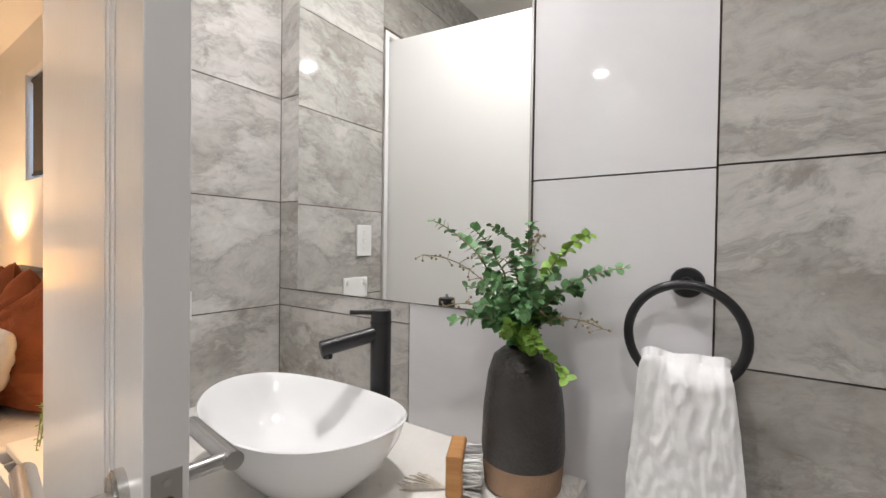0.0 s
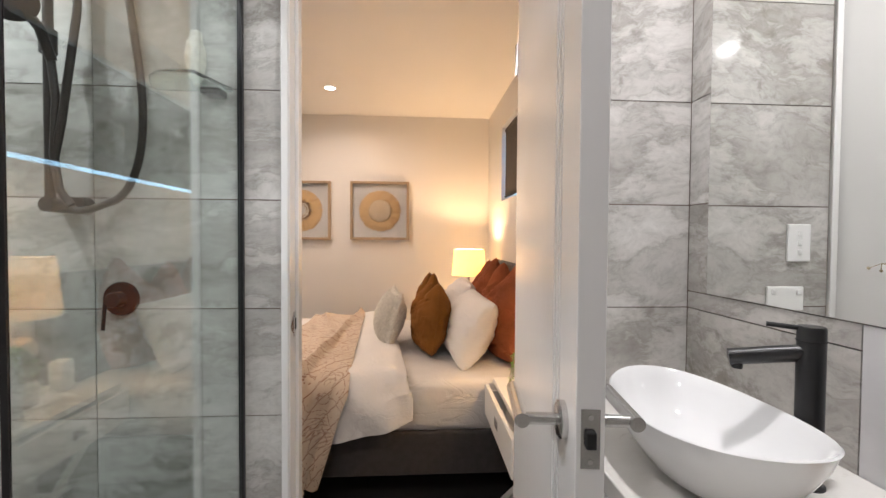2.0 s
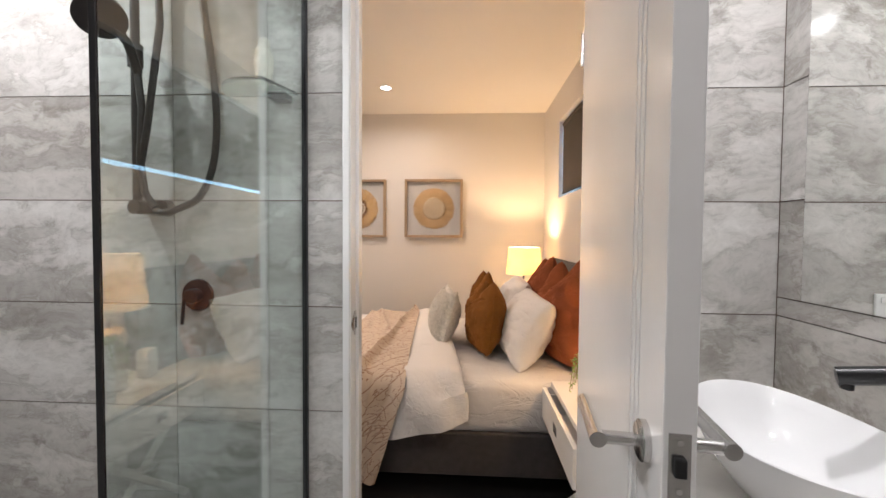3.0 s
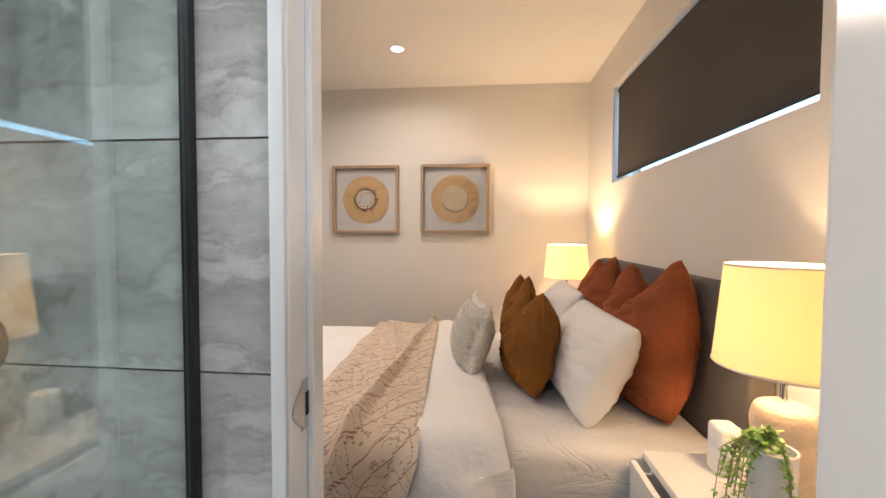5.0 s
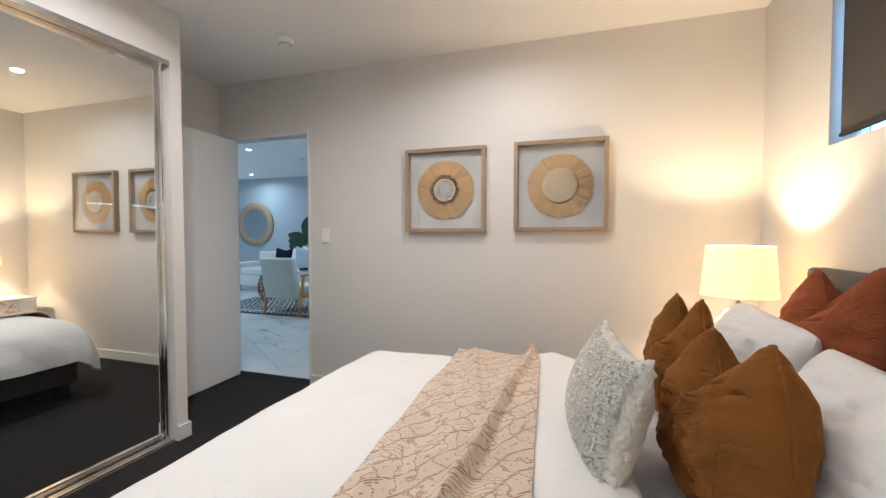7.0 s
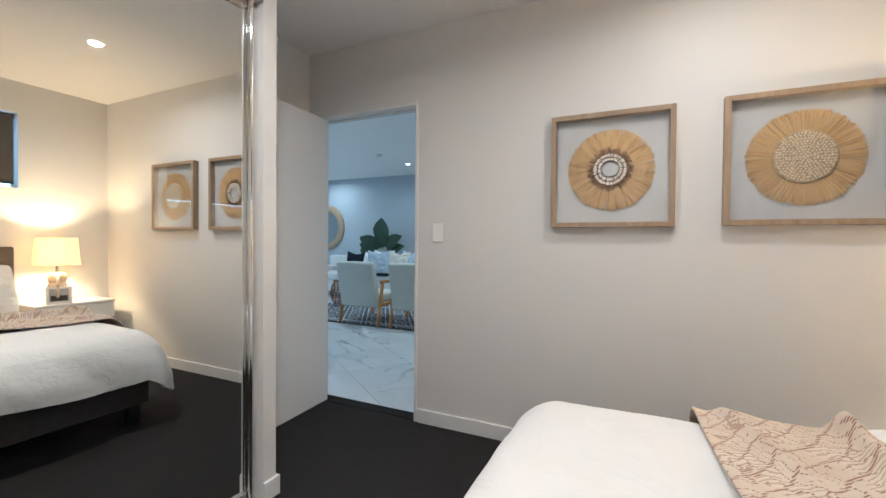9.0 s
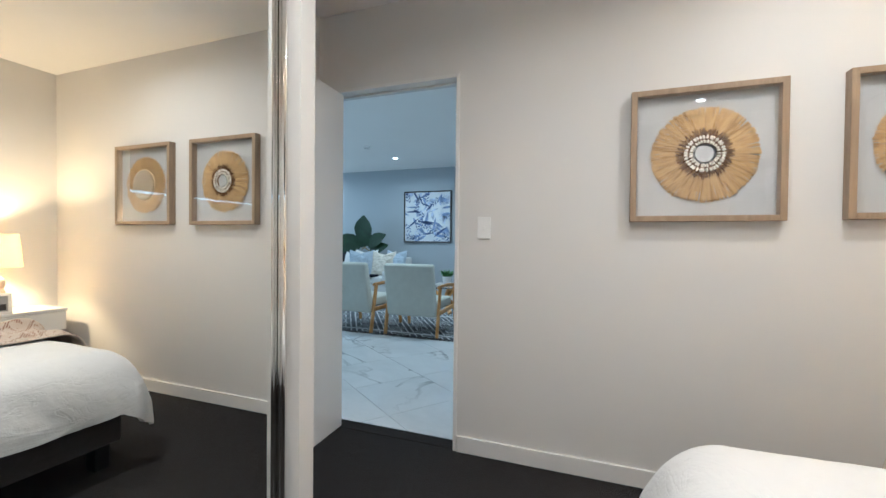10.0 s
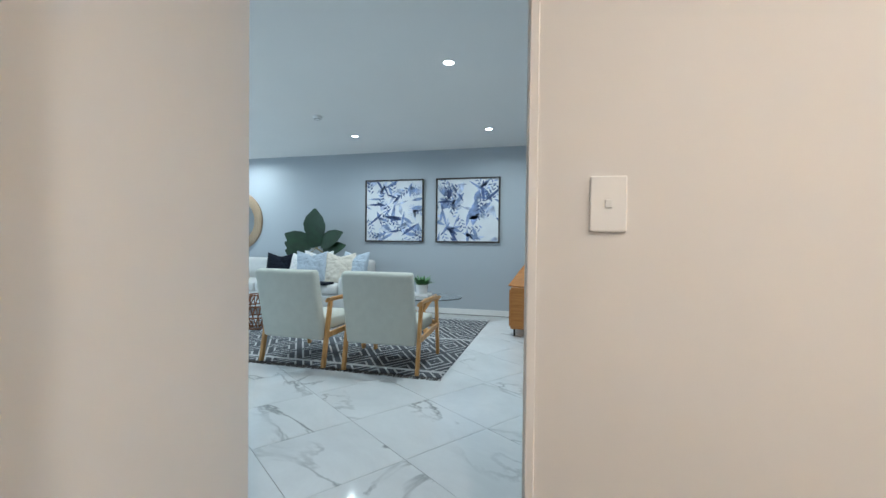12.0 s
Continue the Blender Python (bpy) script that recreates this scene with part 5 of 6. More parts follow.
def eucalyptus():
    random.seed(23)
    p = thing("eucalyptus_bunch", VC + Vector((0, 0, 0.25)), "bunch of green eucalyptus sprigs standing in the dark vase", "plant")
    base = VC + Vector((0, -0.01, 0.236))
    ends = [(-0.17, -0.03, 0.225), (-0.13, 0.03, 0.10), (-0.075, -0.05, 0.21), (0.0, 0.04, 0.22), (0.05, -0.06, 0.10), (0.115, -0.02, 0.20), (0.165, 0.0, 0.15), (-0.10, -0.07, 0.05), (0.06, -0.08, 0.03),
            (-0.04, 0.05, 0.16), (0.09, 0.045, 0.11), (-0.02, -0.10, 0.13), (0.03, -0.04, 0.15), (0.10, -0.07, -0.01), (-0.06, -0.02, 0.13),
            (-0.05, -0.07, 0.08), (0.04, -0.09, 0.08), (0.0, -0.07, 0.04), (-0.03, 0.03, 0.09), (0.07, 0.0, 0.06), (-0.085, 0.0, 0.06), (0.02, -0.02, 0.10), (0.075, -0.05, 0.14)]
    for i, (ex, ey, ez) in enumerate(ends):
        e = base + Vector((ex, min(ey, 0.035), ez))
        mid = base + Vector((ex * 0.25, ey * 0.3, ez * 0.55 + 0.05))
        path = []
        for k in range(13):
            f = k / 12
            path.append(base.lerp(mid, f).lerp(mid.lerp(e, f), f) + Vector((random.uniform(-.002, .002), random.uniform(-.002, .002), 0)))
        st = part("sprig", bm_tube(path, 0.0016, 5, None, False, [0.0022 - 0.0012 * k / 12 for k in range(13)]), M_STEM, p)
        bm = bmesh.new()
        n = 24
        for k in range(2, n):
            f = k / (n - 1)
            a, b = path[min(11, int(f * 12))], path[min(12, int(f * 12) + 1)]
            at = a.lerp(b, f * 12 - int(f * 12)) if f < 1 else e
            d = (b - a).normalized()
            o1 = d.orthogonal().normalized()
            turn = random.uniform(0, 6.28)
            o1 = (Matrix.Rotation(turn, 3, d) @ o1)
            size = (0.023 - 0.009 * f) * random.uniform(0.75, 1.15)
            for sg in (1, -1):
                dd = (o1 * sg + d * random.uniform(0.1, 0.7) + Vector((0, -0.15, random.uniform(-.2, .3))))
                if at.y + dd.normalized().y * size > TY - 0.01:
                    continue
                leaf(bm, at, dd, Vector((random.uniform(-.6, .6), random.uniform(-.8, .1), 1)), size, size * random.uniform(0.88, 1.08))
        part("leaves", bm, M_LEAF2 if i in (5, 8, 13, 17) else M_LEAF, st, "small rounded green leaves")
    for i, (ex, ey, ez) in enumerate(((-0.20, -0.02, 0.16), (0.14, -0.03, 0.06), (0.02, 0.03, 0.20), (-0.13, -0.05, 0.07))):
        e = base + Vector((ex, ey, ez))
        mid = base + Vector((ex * 0.3, ey * 0.3, ez * 0.7 + 0.05))
        path = [base.lerp(mid, k / 10).lerp(mid.lerp(e, k / 10), k / 10) for k in range(11)]
        bm = bm_tube(path, 0.001, 4)
        for k in range(5, 11):
            for _ in range(3):
                q = path[k] + Vector((random.uniform(-.018, .018), random.uniform(-.012, .012), random.uniform(-.014, .014)))
                bm_tube([path[k], q], 0.0007, 3, bm)
                own = bmesh.new()
                bmesh.ops.create_icosphere(own, subdivisions=1, radius=0.0026, matrix=Matrix.Translation(q))
                join(bm, own)
        part("seed_spray", bm, M_STEM, p, "thin brown seed spray")


eucalyptus()

# soap block and brush by the vase
sb = thing("soap_set", (-1.09, 0.50, VZ), "wooden nail brush with white bristles standing on edge", "brush")
part("block", bm_box(-0.014, -0.04, 0, 0.014, 0.04, 0.072, 0.005), M_SOAPBOX, sb).matrix_parent_inverse = Matrix.Identity(4)
bm = bmesh.new()
random.seed(3)
for k in range(160):
    y, z = random.uniform(-0.034, 0.034), random.uniform(0.006, 0.062)
    bm_tube([(0.013, y, z), (0.042 + random.uniform(-.004, .004), y + random.uniform(-.006, .006), z + random.uniform(-.006, .006))], 0.0016, 4, bm)
o = part("bristles", bm, M_LINEN, sb, "white bristles")
o.matrix_parent_inverse = Matrix.Identity(4)
tagged(o, kind="stuff")
sb.matrix_world = pose(-1.085, 0.475, VZ, 0, 0, 25)
random.seed(9)
bm = bmesh.new()
for k in range(40):
    a = random.uniform(-0.6, 0.6)
    bm_tube([(-1.09, 0.46, VZ + 0.003), (-1.12 - 0.05 * math.cos(a) * random.uniform(.5, 1), 0.435 + 0.06 * math.sin(a), VZ + 0.003 + random.uniform(0, .008))], 0.0011, 4, bm)
single("dried_flower", bm, M_SHELL, "small dried cream grass lying on the stone top", "dried flower")

# towel ring with its towel
tr = thing("towel_ring", (-0.757, TY, 1.205), "matt black round towel ring on the tiled wall", "towel ring")
part("wall_rose", bm_lathe([(0, 0.012), (0.022, 0.012), (0.024, 0.009), (0.024, 0)], 28, None, pose(-0.757, TY, 1.205, 90)), M_BLACK, tr)
part("post", bm_rod((-0.757, TY - 0.01, 1.205), (-0.757, TY - 0.048, 1.205), 0.010, 16), M_BLACK, tr)
part("ring", bm_tube([(-0.757 + 0.077 * math.cos(a), TY - 0.048, 1.128 + 0.077 * math.sin(a)) for a in [2 * math.pi * k / 48 for k in range(48)]], 0.0072, 12, None, True), M_BLACK, tr)


def towel():
    bm = bmesh.new()
    ns, nt = 70, 190
    grid = []
    for i in range(ns + 1):
        row = []
        u = -1 + 2 * i / ns
        for j in range(nt + 1):
            f = j / nt
            z = 1.092 - 0.57 * f
            half = 0.058 + 0.018 * min(1, f * 3)
            fold = 0.0035 * math.cos(u * 7.5 + 0.6) * max(0.0, 1 - 4 * f) + 0.0012 * math.sin(u * 15 + f * 3) * max(0, 1 - 3 * f)
            sag = -0.008 * (1 - abs(u) ** 2) * max(0, 1 - f * 9) + 0.0015 * math.sin(u * 7) * max(0, 1 - f * 9)
            n = 0.003 * noise.noise(Vector((u * 9, f * 24, 2)))
            row.append(bm.verts.new((-0.757 + half * u + 0.004 * math.sin(f * 6), TY - 0.074 + 0.022 * max(0, 1 - f / 0.06) ** 2 + 0.006 * math.cos(f * 2) - fold + n - 0.01 * (1 - u * u), z + sag + 0.006 - 0.010 * abs(u) ** 8 * max(0, 1 - f * 12))))
        grid.append(row)
    back = [[bm.verts.new((v.co.x, TY - 0.022 + 0.003 * math.cos(v.co.x * 60), v.co.z + (0.0 if j else 0.004))) for j, v in enumerate(row)] for row in grid]
    for i in range(ns):
        for j in range(nt):
            bm.faces.new((grid[i][j], grid[i][j + 1], grid[i + 1][j + 1], grid[i + 1][j]))
            bm.faces.new((back[i][j], back[i + 1][j], back[i + 1][j + 1], back[i][j + 1]))
    top = [bm.verts.new((row[0].co.x, TY - 0.048, row[0].co.z + 0.012)) for row in grid]
    for i in range(ns):
        bm.faces.new((grid[i][0], grid[i + 1][0], top[i + 1], top[i]))
        bm.faces.new((top[i], top[i + 1], back[i + 1][0], back[i][0]))
        bm.faces.new((grid[i + 1][nt], grid[i][nt], back[i][nt], back[i + 1][nt]))
    for i in (0, ns):
        for j in range(nt):
            bm.faces.new((grid[i][j], back[i][j], back[i][j + 1], grid[i][j + 1]))
        bm.faces.new((grid[i][0], top[i], back[i][0]))
    bmesh.ops.recalc_face_normals(bm, faces=bm.faces[:])
    bm.normal_update()
    for v in bm.verts:
        v.co += v.normal * (0.0006 * noise.noise(v.co * 90) + 0.0004 * noise.noise(v.co * 260))
    return bm


single("hand_towel", towel(), M_TOWEL, "fluffy white hand towel hung through the black ring", "towel")

# trailing plant on the bedside table
pl = thing("trailing_plant", (-2.12, 0.20, 0.6), "green trailing string plant in a tall white ceramic pot", "plant")
part("pot", bm_lathe([(0, 0), (0.034, 0), (0.038, 0.01), (0.039, 0.12), (0.040, 0.250), (0.036, 0.250), (0.034, 0.235), (0, 0.232)], 28, None, pose(-2.140, 0.256, 0.600)), M_CERAMIC, pl, "white ceramic pot")
random.seed(31)
for k in range(22):
    a = random.uniform(math.pi * 0.75, math.pi * 2.0)
    r = 0.038 + random.uniform(0, 0.03)
    c = Vector((-2.140, 0.256, 0.850))
    o1 = Vector((math.cos(a), math.sin(a), 0))
    drop = random.uniform(0.02, 0.15)
    path = [c + o1 * 0.02, c + o1 * 0.037 + Vector((0, 0, 0.02)), c + o1 * (r + 0.015) + Vector((0, 0, -0.02)), c + o1 * (r + 0.028) + Vector((0, 0, -drop))]
    st = part("trail", bm_tube(path, 0.0012, 4), M_STEM, pl)
    bm = bmesh.new()
    for q in range(26):
        f = q / 25 * 2.999
        at = path[int(f)].lerp(path[int(f) + 1], f % 1)
        leaf(bm, at, Vector((random.uniform(-1, 1), random.uniform(-1, 1), random.uniform(-.3, .7))), Vector((0, 0, 1)), 0.013, 0.008)
    part("leaves", bm, M_LEAF2, st, "tiny bright green leaves")


# ---- living room ----
def armchair():
    c = thing("armchair", (0, 0, 0), "pale upholstered armchair with an oak frame, on the rug", "armchair", "pale armchairs")
    part("backrest", bm_box(-0.04, -0.315, 0, 0.06, 0.315, 0.64, 0.03, None, 3), M_CHAIR, c).matrix_basis = pose(0.02, 0, 0.245, 0, 12, 0)
    part("seat", bm_box(-0.62, -0.29, 0.30, -0.06, 0.29, 0.42, 0.03, None, 3), M_CHAIR, c, "pale seat cushion")
    for sy in (-0.335, 0.335):
        part("back_leg", bm_beam((0.085, sy, 0.0), (-0.03, sy, 0.60), 0.045, 0.03, None, (0, 1, 0)), M_LIGHTOAK, c)
        part("front_leg", bm_beam((-0.66, sy, 0.0), (-0.58, sy, 0.56), 0.045, 0.03, None, (0, 1, 0)), M_LIGHTOAK, c)
        part("armrest", bm_tube([(0.02, sy, 0.595), (-0.2, sy, 0.60), (-0.45, sy, 0.585), (-0.68, sy, 0.56)], 0.03, 12, None, False, None, 0.55), M_LIGHTOAK, c)
        part("side_rail", bm_beam((0.03, sy, 0.28), (-0.62, sy, 0.30), 0.05, 0.022, None, (0, 1, 0)), M_LIGHTOAK, c)
    part("front_rail", bm_beam((-0.62, -0.33, 0.29), (-0.62, 0.33, 0.29), 0.045, 0.022), M_LIGHTOAK, c)
    return c


ch = armchair()
ch.matrix_world = pose(-7.42, -3.90, 0.014, 0, 0, 2)
copy_thing(ch, pose(-7.42, -4.76, 0.014, 0, 0, -3))

rg = thing("rug", (-8.7, -4.9, 0), "charcoal woven rug with pale diamond pattern", "rug")
part("woven_field", bm_box(-10.05, -6.5, 0.0, -7.36, -3.36, 0.012, 0.004), M_RUG, rg)
bm = bmesh.new()
random.seed(4)
for k in range(230):
    y = -6.5 + 3.14 * k / 229
    bm_tube([(-7.365, y, 0.007), (-7.31 + random.uniform(-.012, .012), y + random.uniform(-.01, .01), 0.005)], 0.0045, 4, bm)
tagged(part("fringe", bm, M_BASE, rg, "dark grey fringe"), kind="stuff")

ct = thing("coffee_table", (-9.15, -4.2, 0), "oval glass coffee table on a sculptural oak base", "coffee table")
part("glass_top", bm_lathe([(0, 0), (0.50, 0), (0.505, 0.006), (0.50, 0.012), (0, 0.012)], 56, None, pose(-9.20, -4.15, 0.425) @ Matrix.Diagonal((0.75, 1.1, 1, 1))), M_PANE, ct).visible_shadow = False
part("glass_edge", bm_tube([(-9.20 + 0.379 * math.cos(a), -4.15 + 0.556 * math.sin(a), 0.431) for a in [2 * math.pi * k / 56 for k in range(56)]], 0.006, 6, None, True), M_BLACK, ct, "dark glass rim")
for a in (30, 150, 270):
    ca, sa = math.cos(radians(a)), math.sin(radians(a))
    part("curved_leg", bm_tube([(-9.20 + 0.30 * ca, -4.15 + 0.36 * sa, 0.03), (-9.20 + 0.16 * ca, -4.15 + 0.2 * sa, 0.10), (-9.20 + 0.05 * ca, -4.15 + 0.06 * sa, 0.24), (-9.20 + 0.18 * ca, -4.15 + 0.22 * sa, 0.38), (-9.20 + 0.27 * ca, -4.15 + 0.33 * sa, 0.42)], 0.035, 12, None, False, None, 0.6), M_LIGHTOAK, ct)
pp = thing("potted_plant", (-9.2, -4.2, 0.437), "small green plant in a white pot on the coffee table", "plant")
part("pot", bm_lathe([(0, 0), (0.07, 0), (0.085, 0.12), (0.078, 0.12), (0, 0.10)], 24, None, pose(-9.2, -4.12, 0.437)), M_CERAMIC, pp)
random.seed(8)
bm = bmesh.new()
for k in range(70):
    a, f = random.uniform(0, 6.28), random.uniform(0.2, 1)
    leaf(bm, Vector((-9.2 + 0.04 * math.cos(a), -4.12 + 0.04 * math.sin(a), 0.54)), Vector((math.cos(a), math.sin(a), random.uniform(0.4, 2.2))), Vector((0, 0, 1)), 0.09 + 0.07 * f, 0.03)
part("leaves", bm, M_LEAF, pp)
bk = single("white_book", bm_box(-9.33, -4.32, 0.437, -9.12, -4.04, 0.47, 0.004), M_LINEN, "white coffee table book", "book")
bk.location = (-0.02, 0.02, 0)
pp.location.z = 0.47
for o in pp.children:
    o.location = (0, 0, 0)

sofa = thing("sofa", (-9.6, -6.3, 0), "pale grey three-seat sofa against the blue-grey wall", "sofa")
part("base", bm_box(-10.30, -7.75, 0.12, -9.42, -5.30, 0.36, 0.03, None, 3), M_SOFA, sofa)
part("backrest", bm_box(-10.42, -7.75, 0.30, -10.18, -5.30, 0.84, 0.05, None, 3), M_SOFA, sofa)
for y in (-7.75, -5.46):
    part("arm", bm_box(-10.30, y, 0.30, -9.42, y + 0.17, 0.62, 0.04, None, 3), M_SOFA, sofa)
for k in range(3):
    part("seat_cushion", bm_box(-10.18, -7.56 + 0.70 * k, 0.36, -9.40, -6.87 + 0.70 * k, 0.50, 0.04, None, 3), M_SOFA, sofa)
for x in (-10.2, -9.5):
    for y in (-7.65, -5.42):
        part("foot", bm_lathe([(0, 0), (0.02, 0), (0.028, 0.13), (0, 0.13)], 12, None, pose(x, y, 0)), M_LIGHTOAK, sofa)
for x, y, tz, w, h, m, lab in ((-9.80, -5.65, 8, 0.50, 0.48, M_SHELL, "cream woven cushion on the sofa"), (-9.86, -5.45, -10, 0.5, 0.5, M_BLUE, "pale blue cushion on the sofa"), (-9.70, -6.05, 25, 0.5, 0.5, M_BLUE, "pale blue cushion on the sofa"),
                               (-9.72, -6.32, -15, 0.46, 0.46, M_LINEN, "white cushion on the sofa"), (-9.85, -6.75, 10, 0.5, 0.46, M_NAVY, "navy cushion on the sofa"), (-9.95, -6.15, 0, 0.55, 0.5, M_LINEN, "white cushion on the sofa")):
    cushion("sofa_cushion", pose(x, y, 0.49, -14, 0, 90 + tz), w, h, 0.16, m, lab, 0.05, 0.06, x * 7 + y, False, "sofa cushions")
single("sofa_throw", bm_box(-9.62, -5.98, 0.50, -9.36, -5.62, 0.535, 0.015, None, 3), M_NAVY, "folded dark navy throw on the sofa seat", "throw")


def fig_plant():
    p = thing("fig_plant", (-10.1, -6.1, 0), "tall fiddle-leaf fig with large dark leaves", "plant")
    random.seed(77)
    c = Vector((-10.22, -6.55, 0.0))
    part("pot", bm_lathe([(0, 0), (0.13, 0), (0.17, 0.34), (0.155, 0.34), (0, 0.30)], 28, None, Matrix.Translation(c + Vector((0.0, 1.4 - 0.25, 0)))), M_CERAMIC, p)
    c = c + Vector((0, 1.15, 0.3))
    c2 = Vector((-10.15, -6.25, 1.02))
    part("trunk", bm_tube([c, c.lerp(c2, 0.5) + Vector((0, 0, 0.1)), c2], 0.014, 8), M_STEM, p)
    for dy, dz, L, W, ty in ((0.0, 0.16, 0.40, 0.30, 0.05), (-0.12, 0.03, 0.42, 0.22, -0.9), (0.14, 0.06, 0.40, 0.20, 0.85), (0.22, -0.06, 0.36, 0.16, 1.4), (-0.25, -0.02, 0.36, 0.2, -1.5), (-0.28, -0.12, 0.34, 0.18, -1.9), (0.02, 0.02, 0.3, 0.22, -0.2)):
        at = c2 + Vector((0.02, dy * 0.6, dz))
        bm = bmesh.new()
        leaf(bm, at, Vector((0.25, ty, 0.9 if abs(ty) < 0.5 else 0.42)), Vector((1, 0, 0.25)), L * 1.22, W * 1.4, 0.12)
        part("leaf", bm, M_DARKLEAF, p)
        part("stalk", bm_tube([c2, at], 0.006, 6), M_STEM, p)


fig_plant()


def art_print(y0, y1, z0, z1, seed, label):
    a = thing("framed_print", (LX, (y0 + y1) / 2, z0), label, "picture", "botanical prints")
    x0, x1, t = LX + 0.001, LX + 0.04, 0.022
    part("frame", boxes((x0, y0, z0, x1, y0 + t, z1), (x0, y1 - t, z0, x1, y1, z1), (x0, y0 + t, z0, x1, y1 - t, z0 + t), (x0, y0 + t, z1 - t, x1, y1 - t, z1), bevel=0.002), M_BLACKFRAME, a, "dark brown frame")
    part("canvas", boxes((x0, y0 + t, z0 + t, x0 + 0.02, y1 - t, z1 - t)), M_CANVAS, a)
    random.seed(seed)
    bms = [bmesh.new() for _ in range(3)]
    lo, hi = Vector((0, y0 + 0.05, z0 + 0.05)), Vector((0, y1 - 0.05, z1 - 0.05))

    def blade(k, y, z, ang, L, W):
        bm = bms[k]
        d = Vector((0, math.cos(ang), math.sin(ang)))
        s = Vector((0, -d.z, d.y))
        vs = []
        xx = x0 + 0.0215 + 0.0012 * k
        for f, w in ((0, 0.1), (0.25, 0.8), (0.5, 1), (0.75, 0.7), (1, 0.05)):
            for e in (-1, 1):
                q = Vector((0, y, z)) + d * L * f + s * e * W / 2 * w
                vs.append(bm.verts.new((xx, min(hi.y + 0.025, max(lo.y - 0.025, q.y)), min(hi.z + 0.025, max(lo.z - 0.025, q.z)))))
        for i in range(4):
            bm.faces.new((vs[2 * i], vs[2 * i + 1], vs[2 * i + 3], vs[2 * i + 2]))
    for _ in range(9):
        y, z, ang = random.uniform(lo.y, hi.y), random.uniform(lo.z, hi.z), random.uniform(0, 6.28)
        k = random.choice((0, 0, 1))
        for j in range(9):
            blade(k, y, z, ang + (j - 4) * 0.17, random.uniform(0.16, 0.24), 0.016)
    for _ in range(42):
        blade(random.choice((0, 1, 1, 2)), random.uniform(lo.y, hi.y), random.uniform(lo.z, hi.z), random.uniform(0, 6.28), random.uniform(0.15, 0.34), random.uniform(0.03, 0.07))
    for _ in range(20):
        y, z, ang = random.uniform(lo.y, hi.y), random.uniform(lo.z, hi.z), random.uniform(0, 6.28)
        for j in range(7):
            blade(random.choice((1, 2)), y + j * 0.03 * math.cos(ang), z + j * 0.03 * math.sin(ang), ang + (1 if j % 2 else -1) * 0.9, 0.07, 0.022)
    if seed == 52:
        for L, W, dy, dz, ang in ((0.42, 0.15, 0.02, -0.32, 1.45), (0.2, 0.10, 0.05, 0.05, 1.2), (0.25, 0.07, 0.1, -0.1, 0.6), (0.3, 0.06, -0.02, -0.05, -1.8)):
            blade(1, (y0 + y1) / 2 + 0.07 + dy, (z0 + z1) / 2 + 0.08 + dz, ang, L, W)
    for k, nm in enumerate(("pale_leaves", "blue_leaves", "navy_leaves")):
        tagged(part(nm, bms[k], M_INK[k], a), kind="stuff")


art_print(-5.53, -4.51, 1.137, 2.16, 51, "square print of blue tropical leaves in a dark frame")
art_print(-4.30, -3.275, 1.137, 2.16, 52, "square print of blue palm leaves in a dark frame")

rm = thing("round_mirror", (LX, -8.10, 1.49), "round wall mirror in a wide woven wooden frame", "mirror")
part("frame", bm_lathe([(0.38, 0.0), (0.38, 0.03), (0.42, 0.05), (0.50, 0.05), (0.54, 0.03), (0.54, 0)], 56, None, pose(LX + 0.001, -8.10, 1.49, 0, 90)), M_OAK, rm)
part("glass", bm_lathe([(0, 0.012), (0.385, 0.012), (0.385, 0.0)], 56, None, pose(LX + 0.001, -8.10, 1.49, 0, 90)), M_MIRROR, rm)

sd = thing("sideboard", (-9.7, -2.6, 0), "teak sideboard on thin black legs", "sideboard")
part("body", bm_box(-10.2, -2.96, 0.10, -9.10, -2.50, 0.60, 0.006), M_TEAK, sd)
for k in range(3):
    part("door", bm_box(-10.17 + 0.355 * k, -2.98, 0.13, -9.83 + 0.355 * k, -2.962, 0.57, 0.003), M_TEAK, sd)
for x in (-10.1, -9.2):
    for y in (-2.92, -2.55):
        part("leg", bm_rod((x, y, 0), (x, y, 0.105), 0.012), M_BLACK, sd)
wb = single("wooden_board", bm_beam((-9.2, -2.90, 0.605), (-9.5, -2.72, 0.86), 0.25, 0.02), M_TEAK, "small wooden board leaning on the sideboard", "board")

lt = thing("rattan_lantern", (-8.6, -5.9, 0), "brown open-weave rattan lantern on the floor", "lantern")
LC = Vector((-8.55, -6.10, 0.012))
for k in range(14):
    a = 2 * math.pi * k / 14
    part("rib", bm_tube([LC + Vector((0.15 * math.sin(f * 3.14) ** 0.35 * math.cos(a + f * .7) + 0.001, 0.15 * math.sin(f * 3.14) ** 0.35 * math.sin(a + f * .7), 0.012 + 0.44 * f)) for f in [0.05 + 0.9 * q / 10 for q in range(11)]], 0.008, 6), M_RATTAN, lt)
for z, r in ((0.02, 0.11), (0.16, 0.15), (0.30, 0.15), (0.44, 0.11)):
    part("hoop", bm_tube([LC + Vector((r * math.cos(a), r * math.sin(a), z)) for a in [2 * math.pi * k / 24 for k in range(24)]], 0.009, 6, None, True), M_RATTAN, lt)


# ---- tiles ----
TILE_MESH = {}


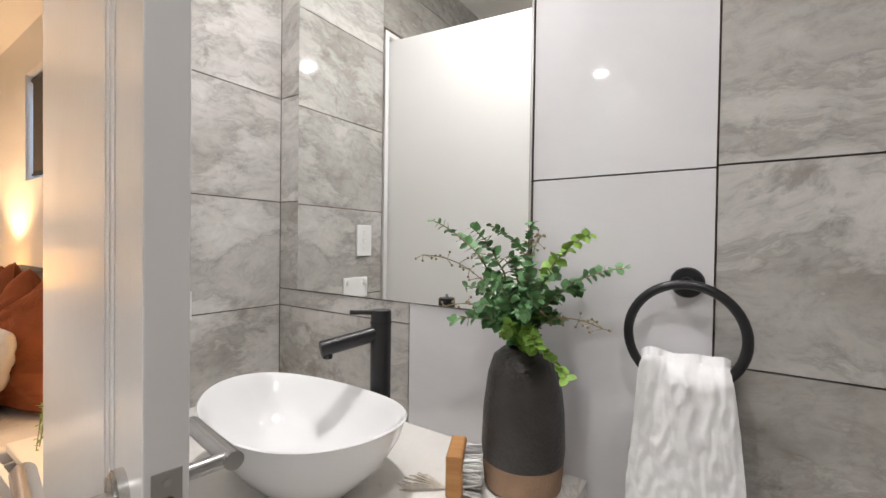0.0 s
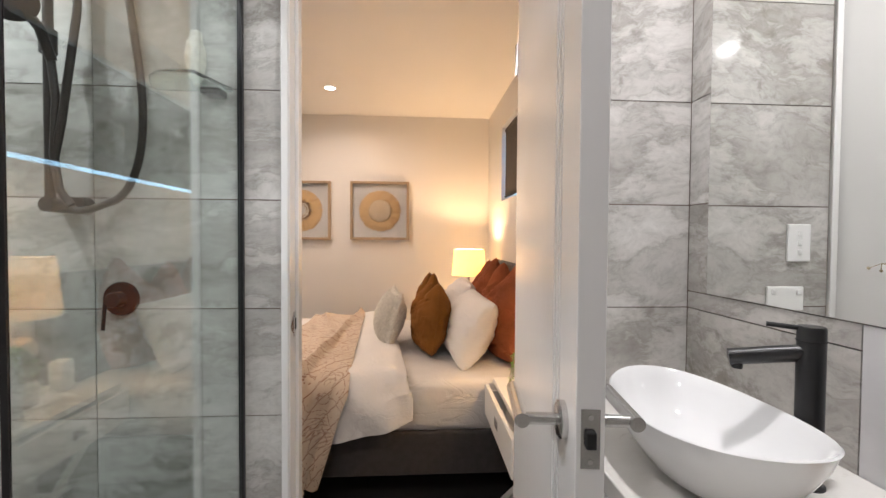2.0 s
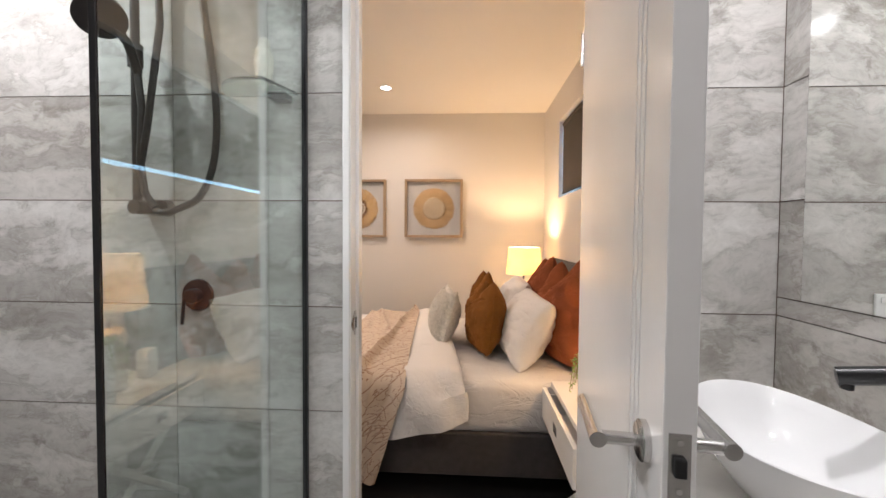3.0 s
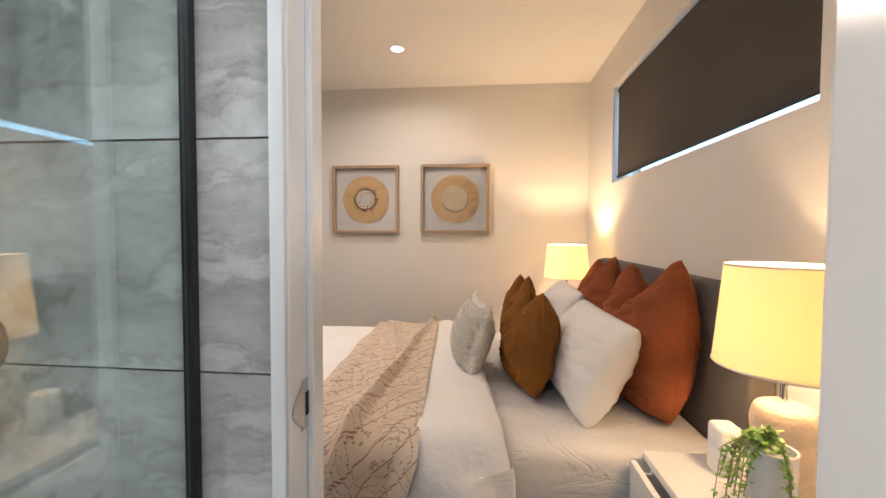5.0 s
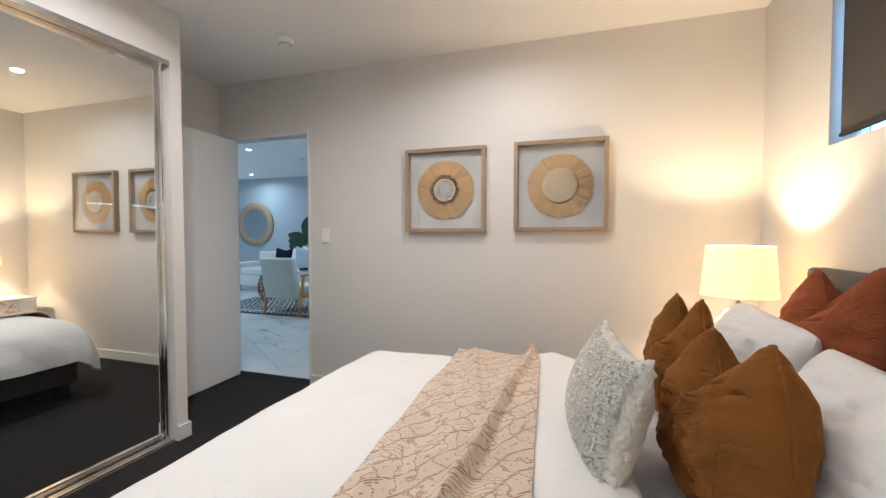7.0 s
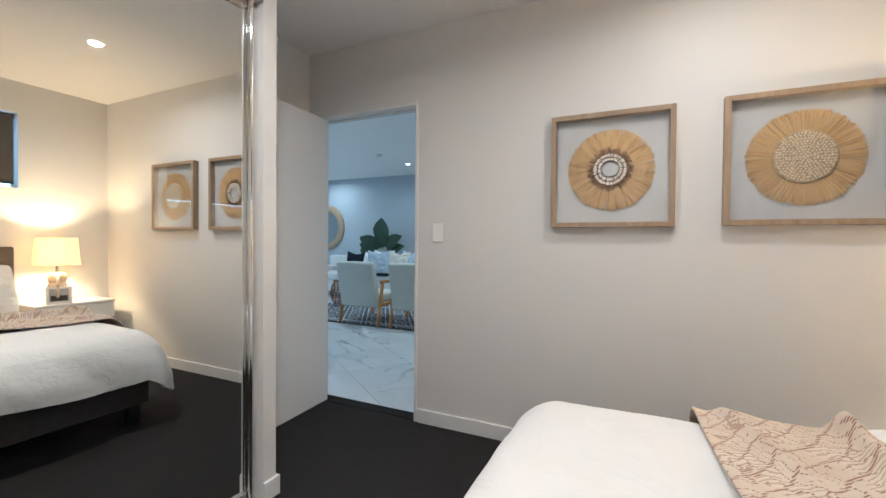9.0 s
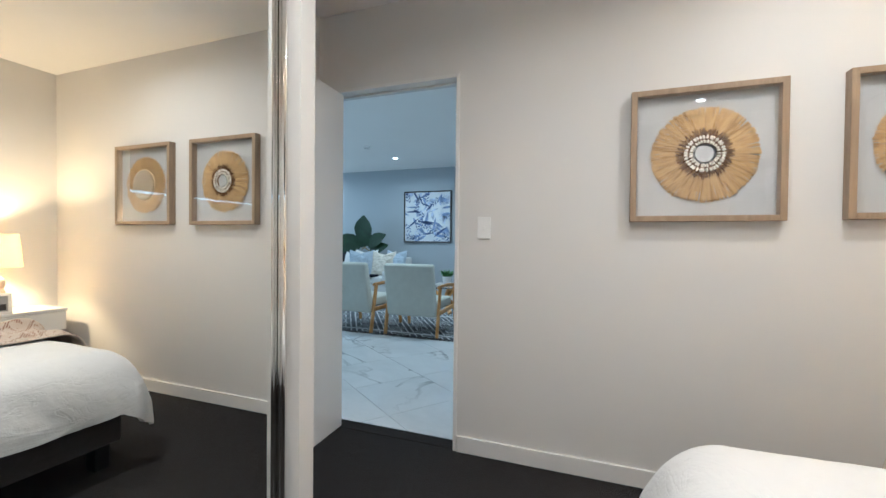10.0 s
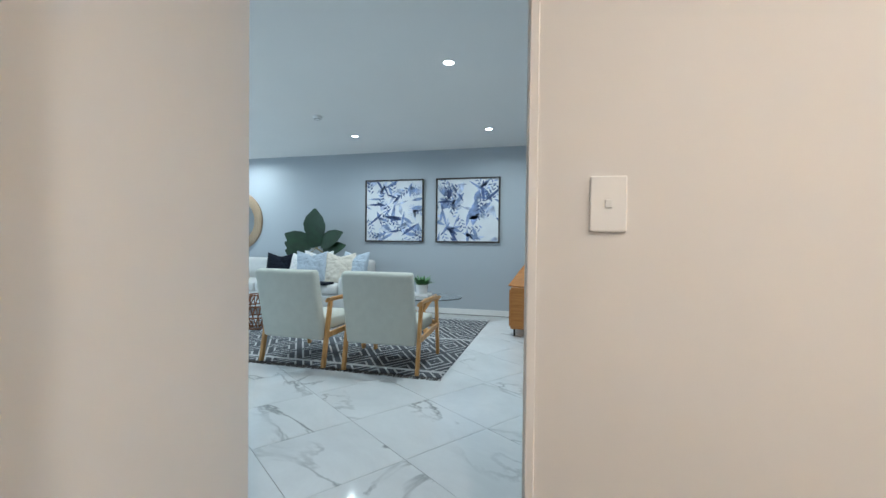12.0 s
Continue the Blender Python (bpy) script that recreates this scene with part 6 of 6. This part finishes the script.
def tile(parent, kind, w, h, m, material, t=0.009):
    key = (kind, round(w, 3), round(h, 3))
    if key not in TILE_MESH:
        bm = bm_box(-w / 2, 0, -h / 2, w / 2, t, h / 2, 0)
        me = bpy.data.meshes.new(kind)
        bm.to_mesh(me)
        bm.free()
        me.materials.append(material)
        TILE_MESH[key] = me
    ob = new(kind, TILE_MESH[key])
    ob.parent = parent
    ob.matrix_basis = m
    return ob


def tile_wall(parent, m, spans, rows, kind, material, gap=0.003):
    """Tiles in the x-z plane of m with their faces at y = 0. spans: (x0, x1); rows: (z0, z1)."""
    for x0, x1 in spans:
        for z0, z1 in rows:
            tile(parent, kind, x1 - x0 - gap, z1 - z0 - gap, m @ pose((x0 + x1) / 2, 0, (z0 + z1) / 2), material)


ZJ = [0.0] + [0.156 + 0.305 * k for k in range(8)] + [BCH]
ROWS_T = list(zip(ZJ, ZJ[1:]))
west_tiles = structure("wall_bath_west", boxes((TX - 0.0099, -1.75, 0, TX - 0.004, D2[0], BCH), (TX - 0.0099, D2[1], 0, TX - 0.004, TY + 0.01, BCH), (TX - 0.0099, D2[0], D2[2], TX - 0.004, D2[1], BCH)), M_GROUT, "bathroom wall of grey stone-look tiles by the door", "wall")
MW = pose(TX, 0, 0, 0, 0, 90)     # x of the wall runs along +y, its faces look to +x
tile_wall(west_tiles, MW, [(-1.75, -1.675), (-1.675, -1.070), (-1.070, D2[0] - 0.004)], ROWS_T, "wall_tile", M_GREYTILE)
tile_wall(west_tiles, MW, [(D2[1] + 0.004, TY)], ROWS_T, "wall_tile", M_GREYTILE)
tile_wall(west_tiles, MW, [(D2[0] - 0.004, D2[1] + 0.004)], [(D2[2] + 0.02, 2.291), (2.291, BCH)], "wall_tile", M_GREYTILE)
north_tiles = bpy.data.objects["wall_bath_north"]
MN = pose(0, TY, 0)
MIR = (-1.7265, -1.0180, 1.1205, 2.1615)
low = [(a, b) for a, b in ROWS_T if b < 1.1] + [(1.071, MIR[2])]
tile_wall(north_tiles, MN, [(TX, -1.316)], [r for r in low], "wall_tile", M_GREYTILE)
tile_wall(north_tiles, MN, [(TX, MIR[0])], [(MIR[2], 1.376), (1.376, 1.681), (1.681, 1.986), (1.986, MIR[3])], "wall_tile", M_GREYTILE)
tile_wall(north_tiles, MN, [(TX, -1.2), (-1.2, MIR[1])], [(MIR[3], 2.291), (2.291, BCH)], "wall_tile", M_GREYTILE)
tile_wall(north_tiles, MN, [(-1.316, MIR[1])], [(0.0, 0.78), (0.78, MIR[2])], "white_tile", M_WHITETILE)
tile_wall(north_tiles, MN, [(MIR[1], -0.721)], [(0.0, 0.78), (0.78, 1.383), (1.383, 1.986), (1.986, BCH)], "white_tile", M_WHITETILE)
tile_wall(north_tiles, MN, [(-0.721, -0.116), (-0.116, 0.5)], [(max(0, z + 0.010), min(BCH, z2 + 0.010)) for z, z2 in ROWS_T], "wall_tile", M_GREYTILE)

# marble floor on the diagonal
lf = bpy.data.objects["floor_living"]
ANG, S = radians(54), 0.602
B0 = Vector((-6.07, -3.20))
e1, e2 = Vector((math.cos(ANG), math.sin(ANG))), Vector((-math.sin(ANG), math.cos(ANG)))
bm = bm_box(-(S - 0.003) / 2, -(S - 0.003) / 2, -0.0079, (S - 0.003) / 2, (S - 0.003) / 2, 0.0, 0)
tile_me = bpy.data.meshes.new("floor_tile")
bm.to_mesh(tile_me)
bm.free()
tile_me.materials.append(M_FLOORTILE)
for i in range(-14, 15):
    for j in range(-14, 15):
        c = B0 + e1 * S * (i + 0.5) + e2 * S * (j + 0.5)
        if -10.2 < c.x < -5.50 and -9.7 < c.y < -1.45:
            ob = new("floor_tile", tile_me)
        elif -5.50 <= c.x < -4.66 and -9.7 < c.y < -1.45:
            own = bm_box(-(S - 0.003) / 2, -(S - 0.003) / 2, -0.0079, (S - 0.003) / 2, (S - 0.003) / 2, 0.0, 0)
            own.transform(pose(c.x, c.y, 0, 0, 0, math.degrees(ANG)))
            bmesh.ops.bisect_plane(own, geom=own.verts[:] + own.edges[:] + own.faces[:], plane_co=(-5.072, 0, 0), plane_no=(1, 0, 0), clear_outer=True)
            if not own.faces:
                continue
            own.transform(pose(c.x, c.y, 0, 0, 0, math.degrees(ANG)).inverted())
            me = bpy.data.meshes.new("floor_tile")
            own.to_mesh(me)
            own.free()
            me.materials.append(M_FLOORTILE)
            ob = new("floor_tile", me)
        else:
            continue
        ob.parent = lf
        ob.matrix_basis = pose(c.x, c.y, 0, 0, 0, math.degrees(ANG))
